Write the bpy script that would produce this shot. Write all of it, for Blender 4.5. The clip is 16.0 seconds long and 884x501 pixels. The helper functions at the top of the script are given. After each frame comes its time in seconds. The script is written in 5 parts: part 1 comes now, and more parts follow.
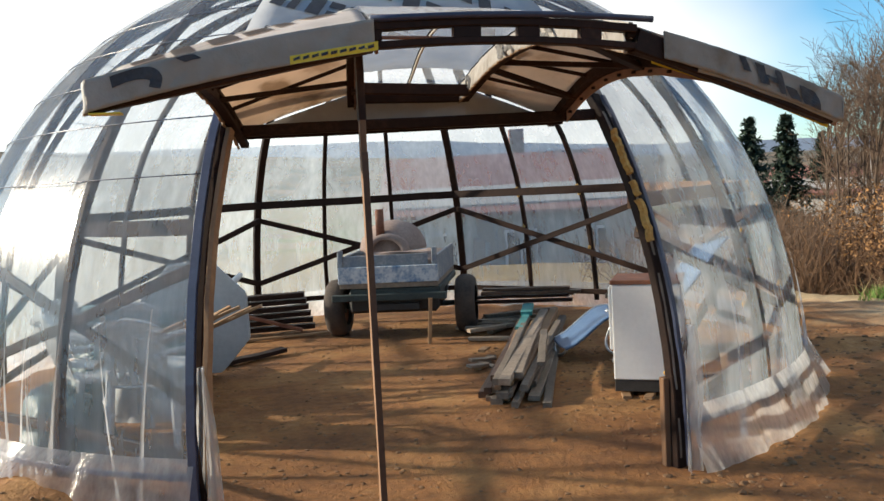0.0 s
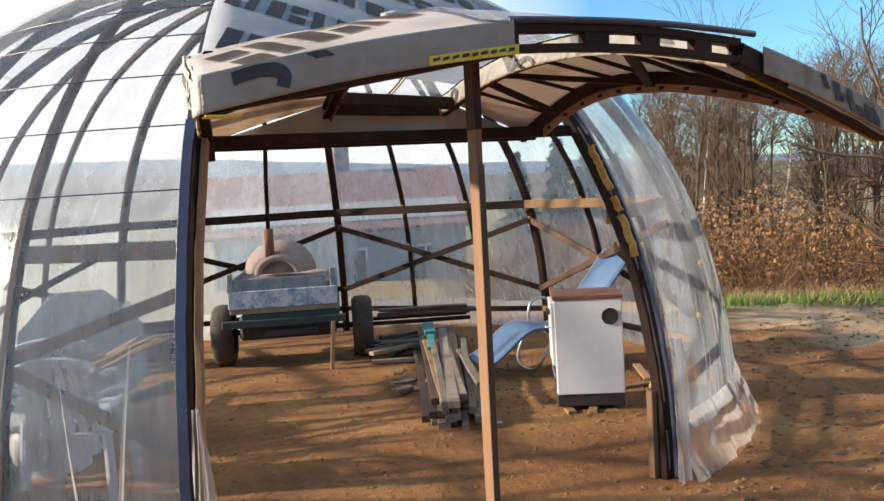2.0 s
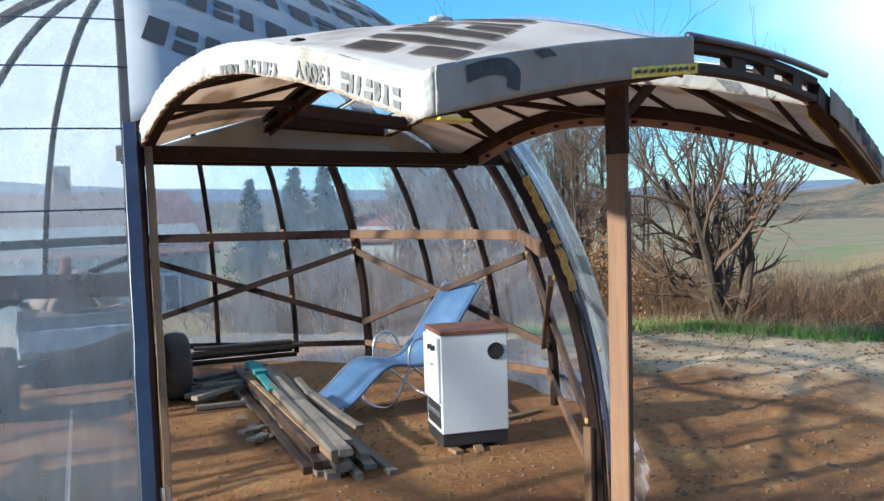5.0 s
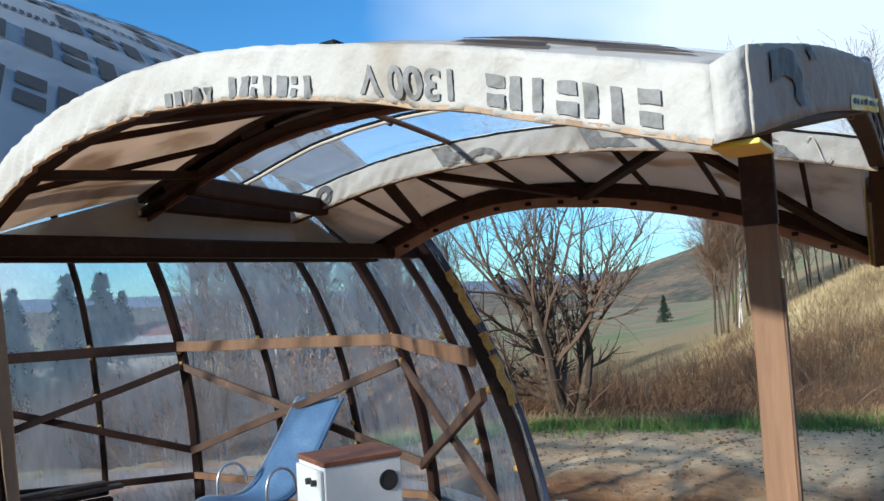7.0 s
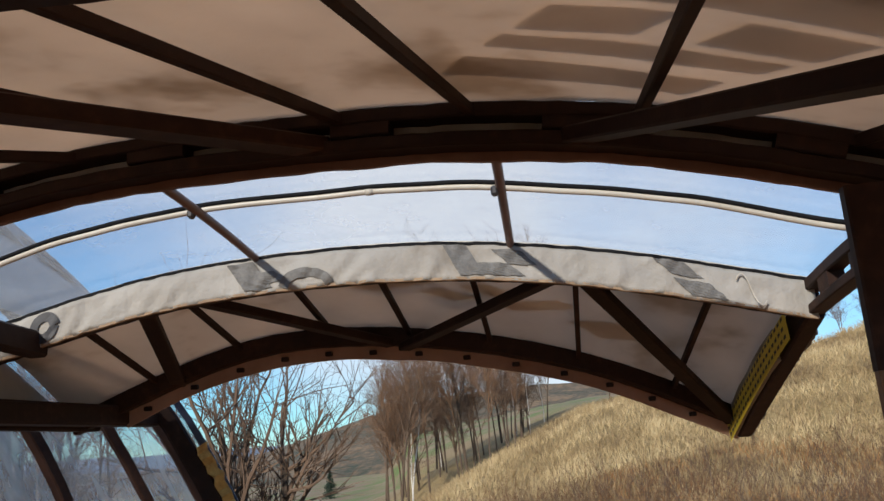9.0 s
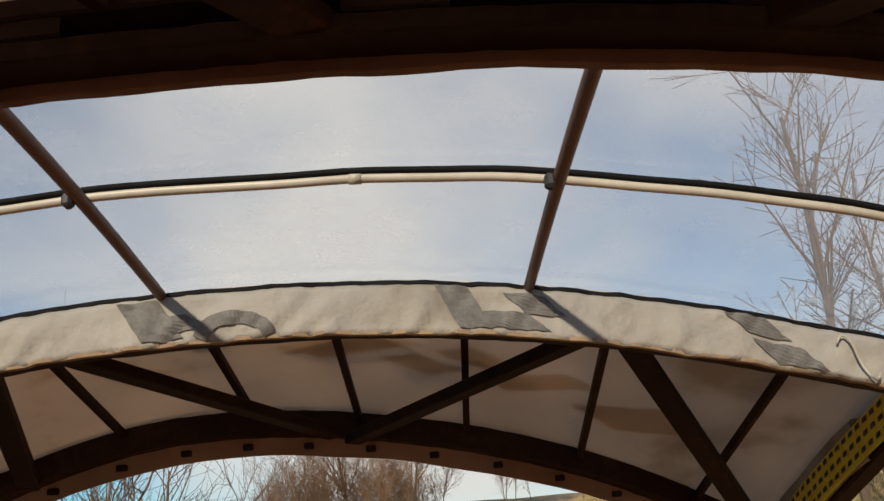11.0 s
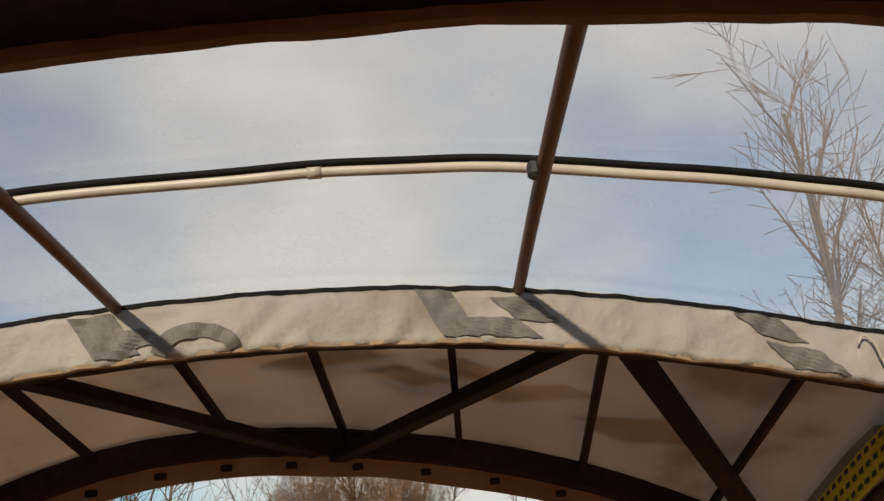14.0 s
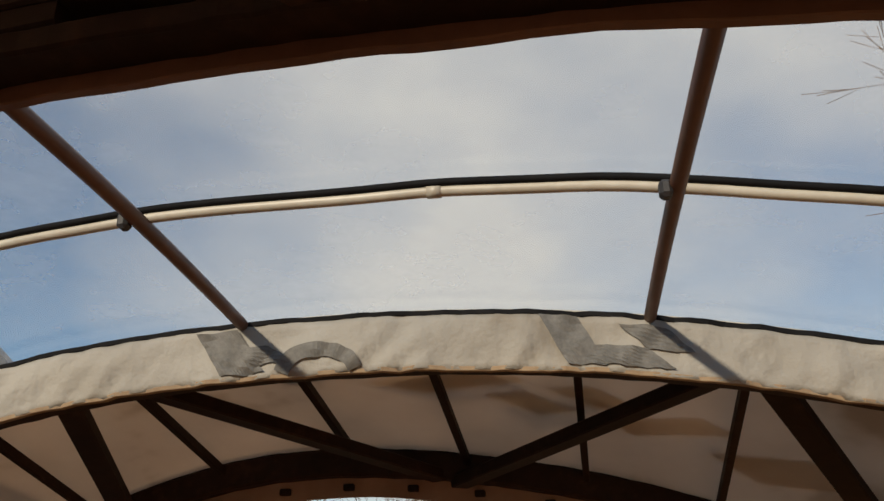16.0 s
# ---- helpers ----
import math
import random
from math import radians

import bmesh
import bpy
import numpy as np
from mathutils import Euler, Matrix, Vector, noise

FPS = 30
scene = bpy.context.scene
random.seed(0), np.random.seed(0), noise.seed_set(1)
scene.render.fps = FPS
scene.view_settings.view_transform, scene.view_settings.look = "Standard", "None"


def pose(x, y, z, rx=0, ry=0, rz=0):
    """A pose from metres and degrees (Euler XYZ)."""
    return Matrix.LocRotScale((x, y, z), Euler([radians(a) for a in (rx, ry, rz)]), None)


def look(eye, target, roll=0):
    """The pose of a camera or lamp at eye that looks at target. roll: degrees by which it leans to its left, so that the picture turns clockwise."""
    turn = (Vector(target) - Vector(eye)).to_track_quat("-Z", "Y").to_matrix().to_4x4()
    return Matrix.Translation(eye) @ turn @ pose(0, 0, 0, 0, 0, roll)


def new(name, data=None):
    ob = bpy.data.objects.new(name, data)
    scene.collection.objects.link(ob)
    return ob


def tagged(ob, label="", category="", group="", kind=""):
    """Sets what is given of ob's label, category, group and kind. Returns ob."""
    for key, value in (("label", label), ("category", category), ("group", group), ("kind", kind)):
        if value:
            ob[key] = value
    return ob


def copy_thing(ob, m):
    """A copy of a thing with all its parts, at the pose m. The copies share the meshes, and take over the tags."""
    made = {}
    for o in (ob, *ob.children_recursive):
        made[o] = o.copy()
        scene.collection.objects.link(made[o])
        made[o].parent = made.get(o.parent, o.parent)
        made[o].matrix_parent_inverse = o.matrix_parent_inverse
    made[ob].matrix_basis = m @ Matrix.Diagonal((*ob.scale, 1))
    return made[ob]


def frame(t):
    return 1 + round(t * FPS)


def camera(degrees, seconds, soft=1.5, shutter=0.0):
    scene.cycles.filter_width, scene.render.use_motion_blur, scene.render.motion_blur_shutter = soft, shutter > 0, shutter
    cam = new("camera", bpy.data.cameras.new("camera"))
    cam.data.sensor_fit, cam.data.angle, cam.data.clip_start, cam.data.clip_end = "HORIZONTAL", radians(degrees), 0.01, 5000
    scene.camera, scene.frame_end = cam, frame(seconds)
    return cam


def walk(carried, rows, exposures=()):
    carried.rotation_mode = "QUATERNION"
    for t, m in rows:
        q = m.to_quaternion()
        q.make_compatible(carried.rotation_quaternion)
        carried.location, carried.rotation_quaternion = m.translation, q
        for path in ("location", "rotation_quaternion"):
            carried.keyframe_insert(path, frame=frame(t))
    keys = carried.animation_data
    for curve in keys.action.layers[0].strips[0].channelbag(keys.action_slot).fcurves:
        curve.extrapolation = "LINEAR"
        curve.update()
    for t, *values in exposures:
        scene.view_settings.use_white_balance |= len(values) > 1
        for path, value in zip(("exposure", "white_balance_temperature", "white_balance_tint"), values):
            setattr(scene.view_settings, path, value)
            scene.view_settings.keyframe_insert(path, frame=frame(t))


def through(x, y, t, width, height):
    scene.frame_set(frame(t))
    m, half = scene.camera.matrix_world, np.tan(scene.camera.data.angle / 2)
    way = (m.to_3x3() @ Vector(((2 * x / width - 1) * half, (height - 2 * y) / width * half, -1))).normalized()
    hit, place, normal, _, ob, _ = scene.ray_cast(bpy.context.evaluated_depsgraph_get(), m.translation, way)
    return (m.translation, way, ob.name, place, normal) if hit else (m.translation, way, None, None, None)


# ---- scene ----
cam = camera(55.4, 16.0)
PATH = [
    (0, (-0.704, -2.691, 1.575), (-0.331, -0.733, 1.411), -3.2),
    (0.5, (-0.876, -2.534, 1.588), (-0.42, -0.593, 1.418), -1.6),
    (1, (-1.145, -2.449, 1.577), (-0.448, -0.582, 1.401), -2.4),
    (1.5, (-1.394, -2.361, 1.606), (-0.673, -0.5, 1.483), 0.1),
    (2, (-1.588, -2.189, 1.616), (-0.758, -0.375, 1.47), -3.3),
    (2.5, (-1.795, -2.055, 1.62), (-0.77, -0.342, 1.49), -1.7),
    (3, (-2.001, -1.948, 1.635), (-0.924, -0.271, 1.468), -0.9),
    (3.2, (-2.027, -1.885, 1.647), (-0.951, -0.204, 1.505), -0.7),
    (5.3, (-2.383, -1.071, 1.663), (-0.939, 0.31, 1.574), -0.8),
    (5.5, (-2.361, -0.971, 1.68), (-0.891, 0.384, 1.611), -0.1),
    (6, (-2.322, -0.737, 1.681), (-0.734, 0.479, 1.699), -0.6),
    (6.5, (-2.285, -0.456, 1.699), (-0.57, 0.573, 1.72), -1.7),
    (7, (-2.139, -0.21, 1.686), (-0.42, 0.806, 1.797), -3.6),
    (7.5, (-2.008, 0.025, 1.7), (-0.202, 0.852, 1.928), -1.9),
    (8, (-1.915, 0.262, 1.732), (-0.006, 0.761, 2.059), -4.5),
    (8.5, (-1.762, 0.407, 1.717), (0.162, 0.806, 2.091), -5.3),
    (9, (-1.557, 0.511, 1.731), (0.374, 0.758, 2.189), -4.3),
    (9.2, (-1.49, 0.553, 1.735), (0.43, 0.728, 2.266), -4.5),
    (11.3, (-0.938, 0.762, 1.767), (0.934, 0.727, 2.47), -4.6),
    (11.5, (-0.925, 0.759, 1.771), (0.945, 0.716, 2.478), -4.7),
    (12, (-0.884, 0.73, 1.782), (1.003, 0.749, 2.444), -3.4),
    (12.5, (-0.872, 0.737, 1.786), (0.986, 0.81, 2.524), -3.6),
    (13, (-0.871, 0.745, 1.793), (0.985, 0.777, 2.536), -4.7),
    (13.5, (-0.867, 0.741, 1.798), (1.009, 0.702, 2.491), -5.3),
    (14, (-0.855, 0.719, 1.796), (1.016, 0.706, 2.504), -5.7),
    (14.5, (-0.853, 0.726, 1.803), (1.024, 0.763, 2.492), -4.9),
    (15, (-0.846, 0.73, 1.802), (1.039, 0.802, 2.468), -4.2),
    (15.5, (-0.839, 0.726, 1.809), (1.025, 0.829, 2.524), -3.0),
    (16, (-0.815, 0.706, 1.813), (1.006, 1.004, 2.583), -1.2),
]
EXPOSURES = [(0, 0.98, 6650, 7), (1, 1.06, 6950, 11), (1.5, 1.1, 6350, -3), (2, 1.18, 6750, 10), (2.5, 1.22, 6400, 2), (3, 1.26, 6350, 4), (5.5, 1.1, 5300, 3), (7, 0.76, 5350, 3), (7.5, 0.58, 5400, 4), (8, 0.33, 5450, 4), (8.5, 0.3, 5800, 9), (9.2, 0.46, 5950, 9), (11.5, 0.18, 7150, 8), (15, 0.16, 7300, 9), (16, 0.10, 7000, 7)]
walk(cam, [(t, look(eye, target, roll)) for t, eye, target, roll in PATH], EXPOSURES)
# ---- light ----
SUN_EL, SUN_AZ = 21.0, 161.0          # degrees; azimuth of the sun seen from the place, from +x towards +y
sun_dir = Vector((math.cos(radians(SUN_EL)) * math.cos(radians(SUN_AZ)), math.cos(radians(SUN_EL)) * math.sin(radians(SUN_AZ)), math.sin(radians(SUN_EL))))
sun_data = bpy.data.lights.new("sun", "SUN")
sun_data.energy, sun_data.angle, sun_data.color = 5.0, radians(1.8), (1.0, 0.88, 0.72)
sun = new("sun", sun_data)
sun.matrix_world = look(sun_dir * 50, (0, 0, 0))

world = bpy.data.worlds.new("world")
scene.world = world
world.use_nodes = True
wn, wl = world.node_tree.nodes, world.node_tree.links
wn.clear()
sky = wn.new("ShaderNodeTexSky")
sky.sky_type, sky.sun_disc = "NISHITA", False
sky.sun_elevation, sky.sun_rotation = radians(SUN_EL), radians(90 - SUN_AZ)
sky.ozone_density, sky.dust_density, sky.air_density = 5.0, 0.1, 1.0
geo = wn.new("ShaderNodeTexCoord")
mapping = wn.new("ShaderNodeMapping")
mapping.inputs["Scale"].default_value = (1.0, 1.0, 1.7)
mapping.inputs["Location"].default_value = (0.35, 0.1, 0.2)
cloud = wn.new("ShaderNodeTexNoise")
cloud.inputs["Scale"].default_value, cloud.inputs["Detail"].default_value, cloud.inputs["Roughness"].default_value = 1.5, 4.0, 0.45
ramp = wn.new("ShaderNodeValToRGB")
ramp.color_ramp.elements[0].position, ramp.color_ramp.elements[1].position = 0.42, 0.66
ramp.color_ramp.elements[1].color = (0.92, 0.92, 0.92, 1)
mix = wn.new("ShaderNodeMixRGB")
mix.inputs[2].default_value = (6.3, 6.25, 6.2, 1)
bg = wn.new("ShaderNodeBackground")
bg.inputs["Strength"].default_value = 0.10
out = wn.new("ShaderNodeOutputWorld")
wl.new(geo.outputs["Generated"], mapping.inputs["Vector"])
wl.new(mapping.outputs["Vector"], cloud.inputs["Vector"])
toward = wn.new("ShaderNodeVectorMath")       # the bank of cloud stands in the east
toward.operation = "DOT_PRODUCT"
toward.inputs[1].default_value = (0.78, -0.02, 0.62)
bank = wn.new("ShaderNodeMath")
bank.operation = "MULTIPLY_ADD"
bank.inputs[1].default_value, bank.inputs[2].default_value = 1.2, -1.01
north = wn.new("ShaderNodeVectorMath")        # and thinner cloud low in the north
north.operation = "DOT_PRODUCT"
north.inputs[1].default_value = (0.14, 0.95, 0.27)
veil = wn.new("ShaderNodeMath")
veil.operation = "MULTIPLY_ADD"
veil.inputs[1].default_value, veil.inputs[2].default_value = 1.3, -1.10
either, lower = wn.new("ShaderNodeMath"), wn.new("ShaderNodeMath")
either.operation, lower.operation = "MAXIMUM", "ADD"
wl.new(geo.outputs["Generated"], toward.inputs[0])
wl.new(geo.outputs["Generated"], north.inputs[0])
wl.new(toward.outputs["Value"], bank.inputs[0])
wl.new(north.outputs["Value"], veil.inputs[0])
wl.new(bank.outputs[0], either.inputs[0])
wl.new(veil.outputs[0], either.inputs[1])
wl.new(either.outputs[0], lower.inputs[0])
wl.new(cloud.outputs["Fac"], lower.inputs[1])
wl.new(lower.outputs[0], ramp.inputs["Fac"])
wl.new(ramp.outputs["Color"], mix.inputs[0])
clear = wn.new("ShaderNodeMixRGB")             # clean dry winter air
clear.blend_type = "MULTIPLY"
clear.inputs[0].default_value = 1.0
clear.inputs[2].default_value = (0.72, 0.97, 1.0, 1)
wl.new(sky.outputs["Color"], clear.inputs[1])
wl.new(clear.outputs[0], mix.inputs[1])
wl.new(mix.outputs[0], bg.inputs["Color"])
wl.new(bg.outputs[0], out.inputs["Surface"])


# ---- materials ----
def material(name):
    m = bpy.data.materials.new(name)
    m.use_nodes = True
    n = m.node_tree.nodes
    return m, n, m.node_tree.links, n["Principled BSDF"]


def noise_node(n, l, scale, detail=4.0, rough=0.55, stretch=None, coord="Object"):
    tc = n.new("ShaderNodeTexCoord")
    no = n.new("ShaderNodeTexNoise")
    no.inputs["Scale"].default_value, no.inputs["Detail"].default_value, no.inputs["Roughness"].default_value = scale, detail, rough
    if stretch:
        mp = n.new("ShaderNodeMapping")
        mp.inputs["Scale"].default_value = stretch
        l.new(tc.outputs[coord], mp.inputs["Vector"])
        l.new(mp.outputs["Vector"], no.inputs["Vector"])
    else:
        l.new(tc.outputs[coord], no.inputs["Vector"])
    return no


def ramp_node(n, l, fac, stops):
    r = n.new("ShaderNodeValToRGB")
    while len(r.color_ramp.elements) < len(stops):
        r.color_ramp.elements.new(0.5)
    for e, (p, c) in zip(r.color_ramp.elements, stops):
        e.position, e.color = p, (*c, 1)
    l.new(fac, r.inputs["Fac"])
    return r


def add_bump(n, l, b, height, strength, distance=0.01):
    bump = n.new("ShaderNodeBump")
    bump.inputs["Strength"].default_value, bump.inputs["Distance"].default_value = strength, distance
    l.new(height, bump.inputs["Height"])
    l.new(bump.outputs["Normal"], b.inputs["Normal"])


def rough_mat(name, stops, scale, rough=0.8, fine=6.0, bump=0.3, dist=0.01, stretch=None, metal=0.0, vary=0.0):
    """Two noises, coarse for stains and fine for grain, through one colour ramp; vary: lightness from piece to piece."""
    m, n, l, b = material(name)
    a = noise_node(n, l, scale, 5.0, 0.6, stretch)
    f = noise_node(n, l, scale * fine, 4.0, 0.6, stretch)
    mx = n.new("ShaderNodeMath")
    mx.operation = "MULTIPLY_ADD"
    mx.inputs[1].default_value = 0.4
    sc = n.new("ShaderNodeMath")
    sc.operation = "MULTIPLY"
    sc.inputs[1].default_value = 0.6
    l.new(a.outputs["Fac"], sc.inputs[0])
    l.new(f.outputs["Fac"], mx.inputs[0])
    l.new(sc.outputs[0], mx.inputs[2])
    r = ramp_node(n, l, mx.outputs[0], stops)
    col = r.outputs["Color"]
    if vary:
        oi = n.new("ShaderNodeObjectInfo")
        mr = n.new("ShaderNodeMapRange")
        mr.inputs["To Min"].default_value, mr.inputs["To Max"].default_value = 1 - vary, 1 + vary
        l.new(oi.outputs["Random"], mr.inputs["Value"])
        hs = n.new("ShaderNodeHueSaturation")
        l.new(mr.outputs[0], hs.inputs["Value"])
        l.new(col, hs.inputs["Color"])
        col = hs.outputs["Color"]
    l.new(col, b.inputs["Base Color"])
    b.inputs["Roughness"].default_value, b.inputs["Metallic"].default_value = rough, metal
    if bump:
        add_bump(n, l, b, mx.outputs[0], bump, dist)
    return m


def film_mat(name, haze, tint, scale=1.5, gloss=0.02):
    """Thin clear plastic sheeting: mostly transparent, with a milky uneven haze, creases and a weak sheen."""
    m, n, l, b = material(name)
    n.remove(b)
    o = n["Material Output"]
    tr, tl, df, gl = n.new("ShaderNodeBsdfTransparent"), n.new("ShaderNodeBsdfTranslucent"), n.new("ShaderNodeBsdfDiffuse"), n.new("ShaderNodeBsdfGlossy")
    tl.inputs["Color"].default_value = (*tint, 1)
    df.inputs["Color"].default_value = (*tint, 1)
    gl.inputs["Roughness"].default_value = 0.18
    a = noise_node(n, l, scale, 3.0, 0.5, (1, 1, 0.35))
    f = noise_node(n, l, scale * 7, 5.0, 0.6, (1, 1, 0.12))
    mr = n.new("ShaderNodeMapRange")
    mr.inputs["From Min"].default_value, mr.inputs["From Max"].default_value = 0.3, 0.75
    mr.inputs["To Min"].default_value, mr.inputs["To Max"].default_value = haze * 0.5, haze * 1.6
    creases = n.new("ShaderNodeMath")
    creases.operation = "MULTIPLY_ADD"
    creases.inputs[1].default_value = 0.55
    half = n.new("ShaderNodeMath")
    half.operation = "MULTIPLY"
    half.inputs[1].default_value = 0.5
    l.new(a.outputs["Fac"], half.inputs[0])
    l.new(f.outputs["Fac"], creases.inputs[0])
    l.new(half.outputs[0], creases.inputs[2])
    l.new(creases.outputs[0], mr.inputs["Value"])
    milk, body, sheen = n.new("ShaderNodeMixShader"), n.new("ShaderNodeMixShader"), n.new("ShaderNodeMixShader")
    milk.inputs[0].default_value = 0.15
    l.new(tl.outputs[0], milk.inputs[1])
    l.new(df.outputs[0], milk.inputs[2])
    l.new(mr.outputs[0], body.inputs[0])
    l.new(tr.outputs[0], body.inputs[1])
    l.new(milk.outputs[0], body.inputs[2])
    lw, pw, sh = n.new("ShaderNodeLayerWeight"), n.new("ShaderNodeMath"), n.new("ShaderNodeMath")
    lw.inputs["Blend"].default_value = 0.5
    pw.operation, sh.operation = "POWER", "MULTIPLY_ADD"
    pw.inputs[1].default_value = 3.5
    sh.inputs[1].default_value, sh.inputs[2].default_value = 0.38, gloss
    l.new(lw.outputs["Facing"], pw.inputs[0])
    l.new(pw.outputs[0], sh.inputs[0])
    l.new(sh.outputs[0], sheen.inputs[0])
    l.new(body.outputs[0], sheen.inputs[1])
    l.new(gl.outputs[0], sheen.inputs[2])
    bump = n.new("ShaderNodeBump")
    bump.inputs["Strength"].default_value, bump.inputs["Distance"].default_value = 0.25, 0.02
    l.new(f.outputs["Fac"], bump.inputs["Height"])
    l.new(bump.outputs["Normal"], gl.inputs["Normal"])
    l.new(sheen.outputs[0], o.inputs["Surface"])
    return m


def cloth_mat(name, stops, through, scale=3.0, glow=(0.9, 0.9, 0.9), folds=0.5):
    """Woven roofing membrane: lets some of the light through."""
    m, n, l, b = material(name)
    o = n["Material Output"]
    a = noise_node(n, l, scale, 4.0, 0.6)
    r = ramp_node(n, l, a.outputs["Fac"], stops)
    w = noise_node(n, l, 90.0, 2.0, 0.5)
    l.new(r.outputs["Color"], b.inputs["Base Color"])
    b.inputs["Roughness"].default_value = 0.75
    fold = noise_node(n, l, 1.0, 2.0, 0.5, (3.0, 11.0, 2.0))
    both = n.new("ShaderNodeMath")
    both.operation = "MULTIPLY_ADD"
    both.inputs[1].default_value = 0.12
    l.new(w.outputs["Fac"], both.inputs[0])
    l.new(fold.outputs["Fac"], both.inputs[2])
    add_bump(n, l, b, both.outputs[0], folds, 0.012 + 0.012 * (folds > 0.6))
    tl, mx = n.new("ShaderNodeBsdfTranslucent"), n.new("ShaderNodeMixShader")
    warm = n.new("ShaderNodeMixRGB")
    warm.blend_type = "MULTIPLY"
    warm.inputs[0].default_value = 1.0
    warm.inputs[2].default_value = (*glow, 1)
    l.new(r.outputs["Color"], warm.inputs[1])
    l.new(warm.outputs[0], tl.inputs["Color"])
    mx.inputs[0].default_value = through
    l.new(b.outputs[0], mx.inputs[1])
    l.new(tl.outputs[0], mx.inputs[2])
    l.new(mx.outputs[0], o.inputs["Surface"])
    return m


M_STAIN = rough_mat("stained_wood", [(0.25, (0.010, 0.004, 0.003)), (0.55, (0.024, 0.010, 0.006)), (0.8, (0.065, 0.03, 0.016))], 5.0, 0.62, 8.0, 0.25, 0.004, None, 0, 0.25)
M_STAIN.node_tree.nodes["Principled BSDF"].inputs["Specular IOR Level"].default_value = 0.2
M_RAW = rough_mat("raw_wood", [(0.25, (0.20, 0.11, 0.055)), (0.55, (0.34, 0.20, 0.10)), (0.8, (0.46, 0.30, 0.16))], 4.0, 0.7, 9.0, 0.25, 0.004, None, 0, 0.2)
M_OLD = rough_mat("weathered_wood", [(0.3, (0.11, 0.085, 0.062)), (0.5, (0.20, 0.155, 0.115)), (0.75, (0.32, 0.26, 0.20))], 2.5, 0.85, 14.0, 0.5, 0.006, None, 0, 0.45)
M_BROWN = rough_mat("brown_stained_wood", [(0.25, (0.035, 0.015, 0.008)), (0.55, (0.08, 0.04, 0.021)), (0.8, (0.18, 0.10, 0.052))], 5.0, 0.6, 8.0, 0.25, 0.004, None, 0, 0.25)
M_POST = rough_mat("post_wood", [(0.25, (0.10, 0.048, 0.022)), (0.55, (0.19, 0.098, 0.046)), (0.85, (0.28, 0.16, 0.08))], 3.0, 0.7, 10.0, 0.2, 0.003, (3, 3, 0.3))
M_BLUE_STRIP = rough_mat("dark_blue_plastic", [(0.3, (0.018, 0.024, 0.05)), (0.6, (0.035, 0.045, 0.085)), (0.85, (0.10, 0.12, 0.17))], 7.0, 0.35, 6.0, 0.2, 0.003)
M_FOAM = rough_mat("yellow_foam", [(0.3, (0.28, 0.15, 0.04)), (0.6, (0.52, 0.32, 0.09)), (0.85, (0.66, 0.50, 0.24))], 14.0, 0.9, 4.0, 0.8, 0.01)
M_FILM = film_mat("plastic_film", 0.33, (0.60, 0.69, 0.76))
M_FILM_CLEAR = film_mat("clear_film", 0.24, (0.88, 0.89, 0.90), 1.2, 0.04)
M_SKIRT = film_mat("milky_film", 0.42, (0.74, 0.74, 0.745), 4.0, 0.02)
M_MEMBRANE = cloth_mat("roof_membrane", [(0.33, (0.50, 0.46, 0.41)), (0.45, (0.71, 0.70, 0.68)), (0.7, (0.81, 0.805, 0.79))], 0.58, 3.0, (1.0, 0.82, 0.68))
M_MEMBRANE_GREY = cloth_mat("roof_membrane_grey", [(0.3, (0.27, 0.29, 0.32)), (0.7, (0.36, 0.38, 0.41))], 0.12)
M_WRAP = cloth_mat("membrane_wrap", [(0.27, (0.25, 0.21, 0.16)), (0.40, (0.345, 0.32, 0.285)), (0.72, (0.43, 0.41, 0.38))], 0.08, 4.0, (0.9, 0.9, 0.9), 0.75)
# the wrap cloth again, stained, and darkened for the lip's shaded side
M_LIP = cloth_mat("shaded_dirty_membrane", [(0.30, (0.15, 0.12, 0.085)), (0.45, (0.27, 0.24, 0.20)), (0.72, (0.36, 0.33, 0.29))], 0.06, 4.0, (0.9, 0.9, 0.9), 0.75)
# the warm pink of sun through the cloth is put into the colour
M_EDGE = cloth_mat("sun_tinted_hem", [(0.3, (0.34, 0.20, 0.14)), (0.7, (0.52, 0.36, 0.27))], 0.45, 5.0, (1.0, 0.78, 0.62), 0.6)
M_PRINT_THIN = cloth_mat("print_on_membrane", [(0.3, (0.16, 0.15, 0.14)), (0.7, (0.26, 0.25, 0.24))], 0.72, 6.0, (1.0, 0.80, 0.64))
M_SHEER = cloth_mat("sheer_print", [(0.3, (0.03, 0.03, 0.035)), (0.7, (0.08, 0.08, 0.085))], 0.7, 6.0)
for nd in M_SHEER.node_tree.nodes:          # ink on thin cloth: dark outside, yet some light comes through
    if nd.type == "BSDF_TRANSLUCENT":
        M_SHEER.node_tree.links.remove(nd.inputs["Color"].links[0])
        nd.inputs["Color"].default_value = (0.42, 0.39, 0.37, 1)
M_HEM = rough_mat("stained_hem", [(0.3, (0.20, 0.13, 0.08)), (0.6, (0.34, 0.24, 0.15)), (0.85, (0.46, 0.38, 0.28))], 9.0, 0.8, 5.0, 0.4, 0.006)
M_PRINT = rough_mat("black_print", [(0.3, (0.018, 0.018, 0.022)), (0.8, (0.055, 0.055, 0.062))], 20.0, 0.6, 4.0, 0)
M_PRINT_GREY = rough_mat("grey_print", [(0.3, (0.10, 0.098, 0.093)), (0.8, (0.22, 0.21, 0.20))], 40.0, 0.7, 4.0, 0)
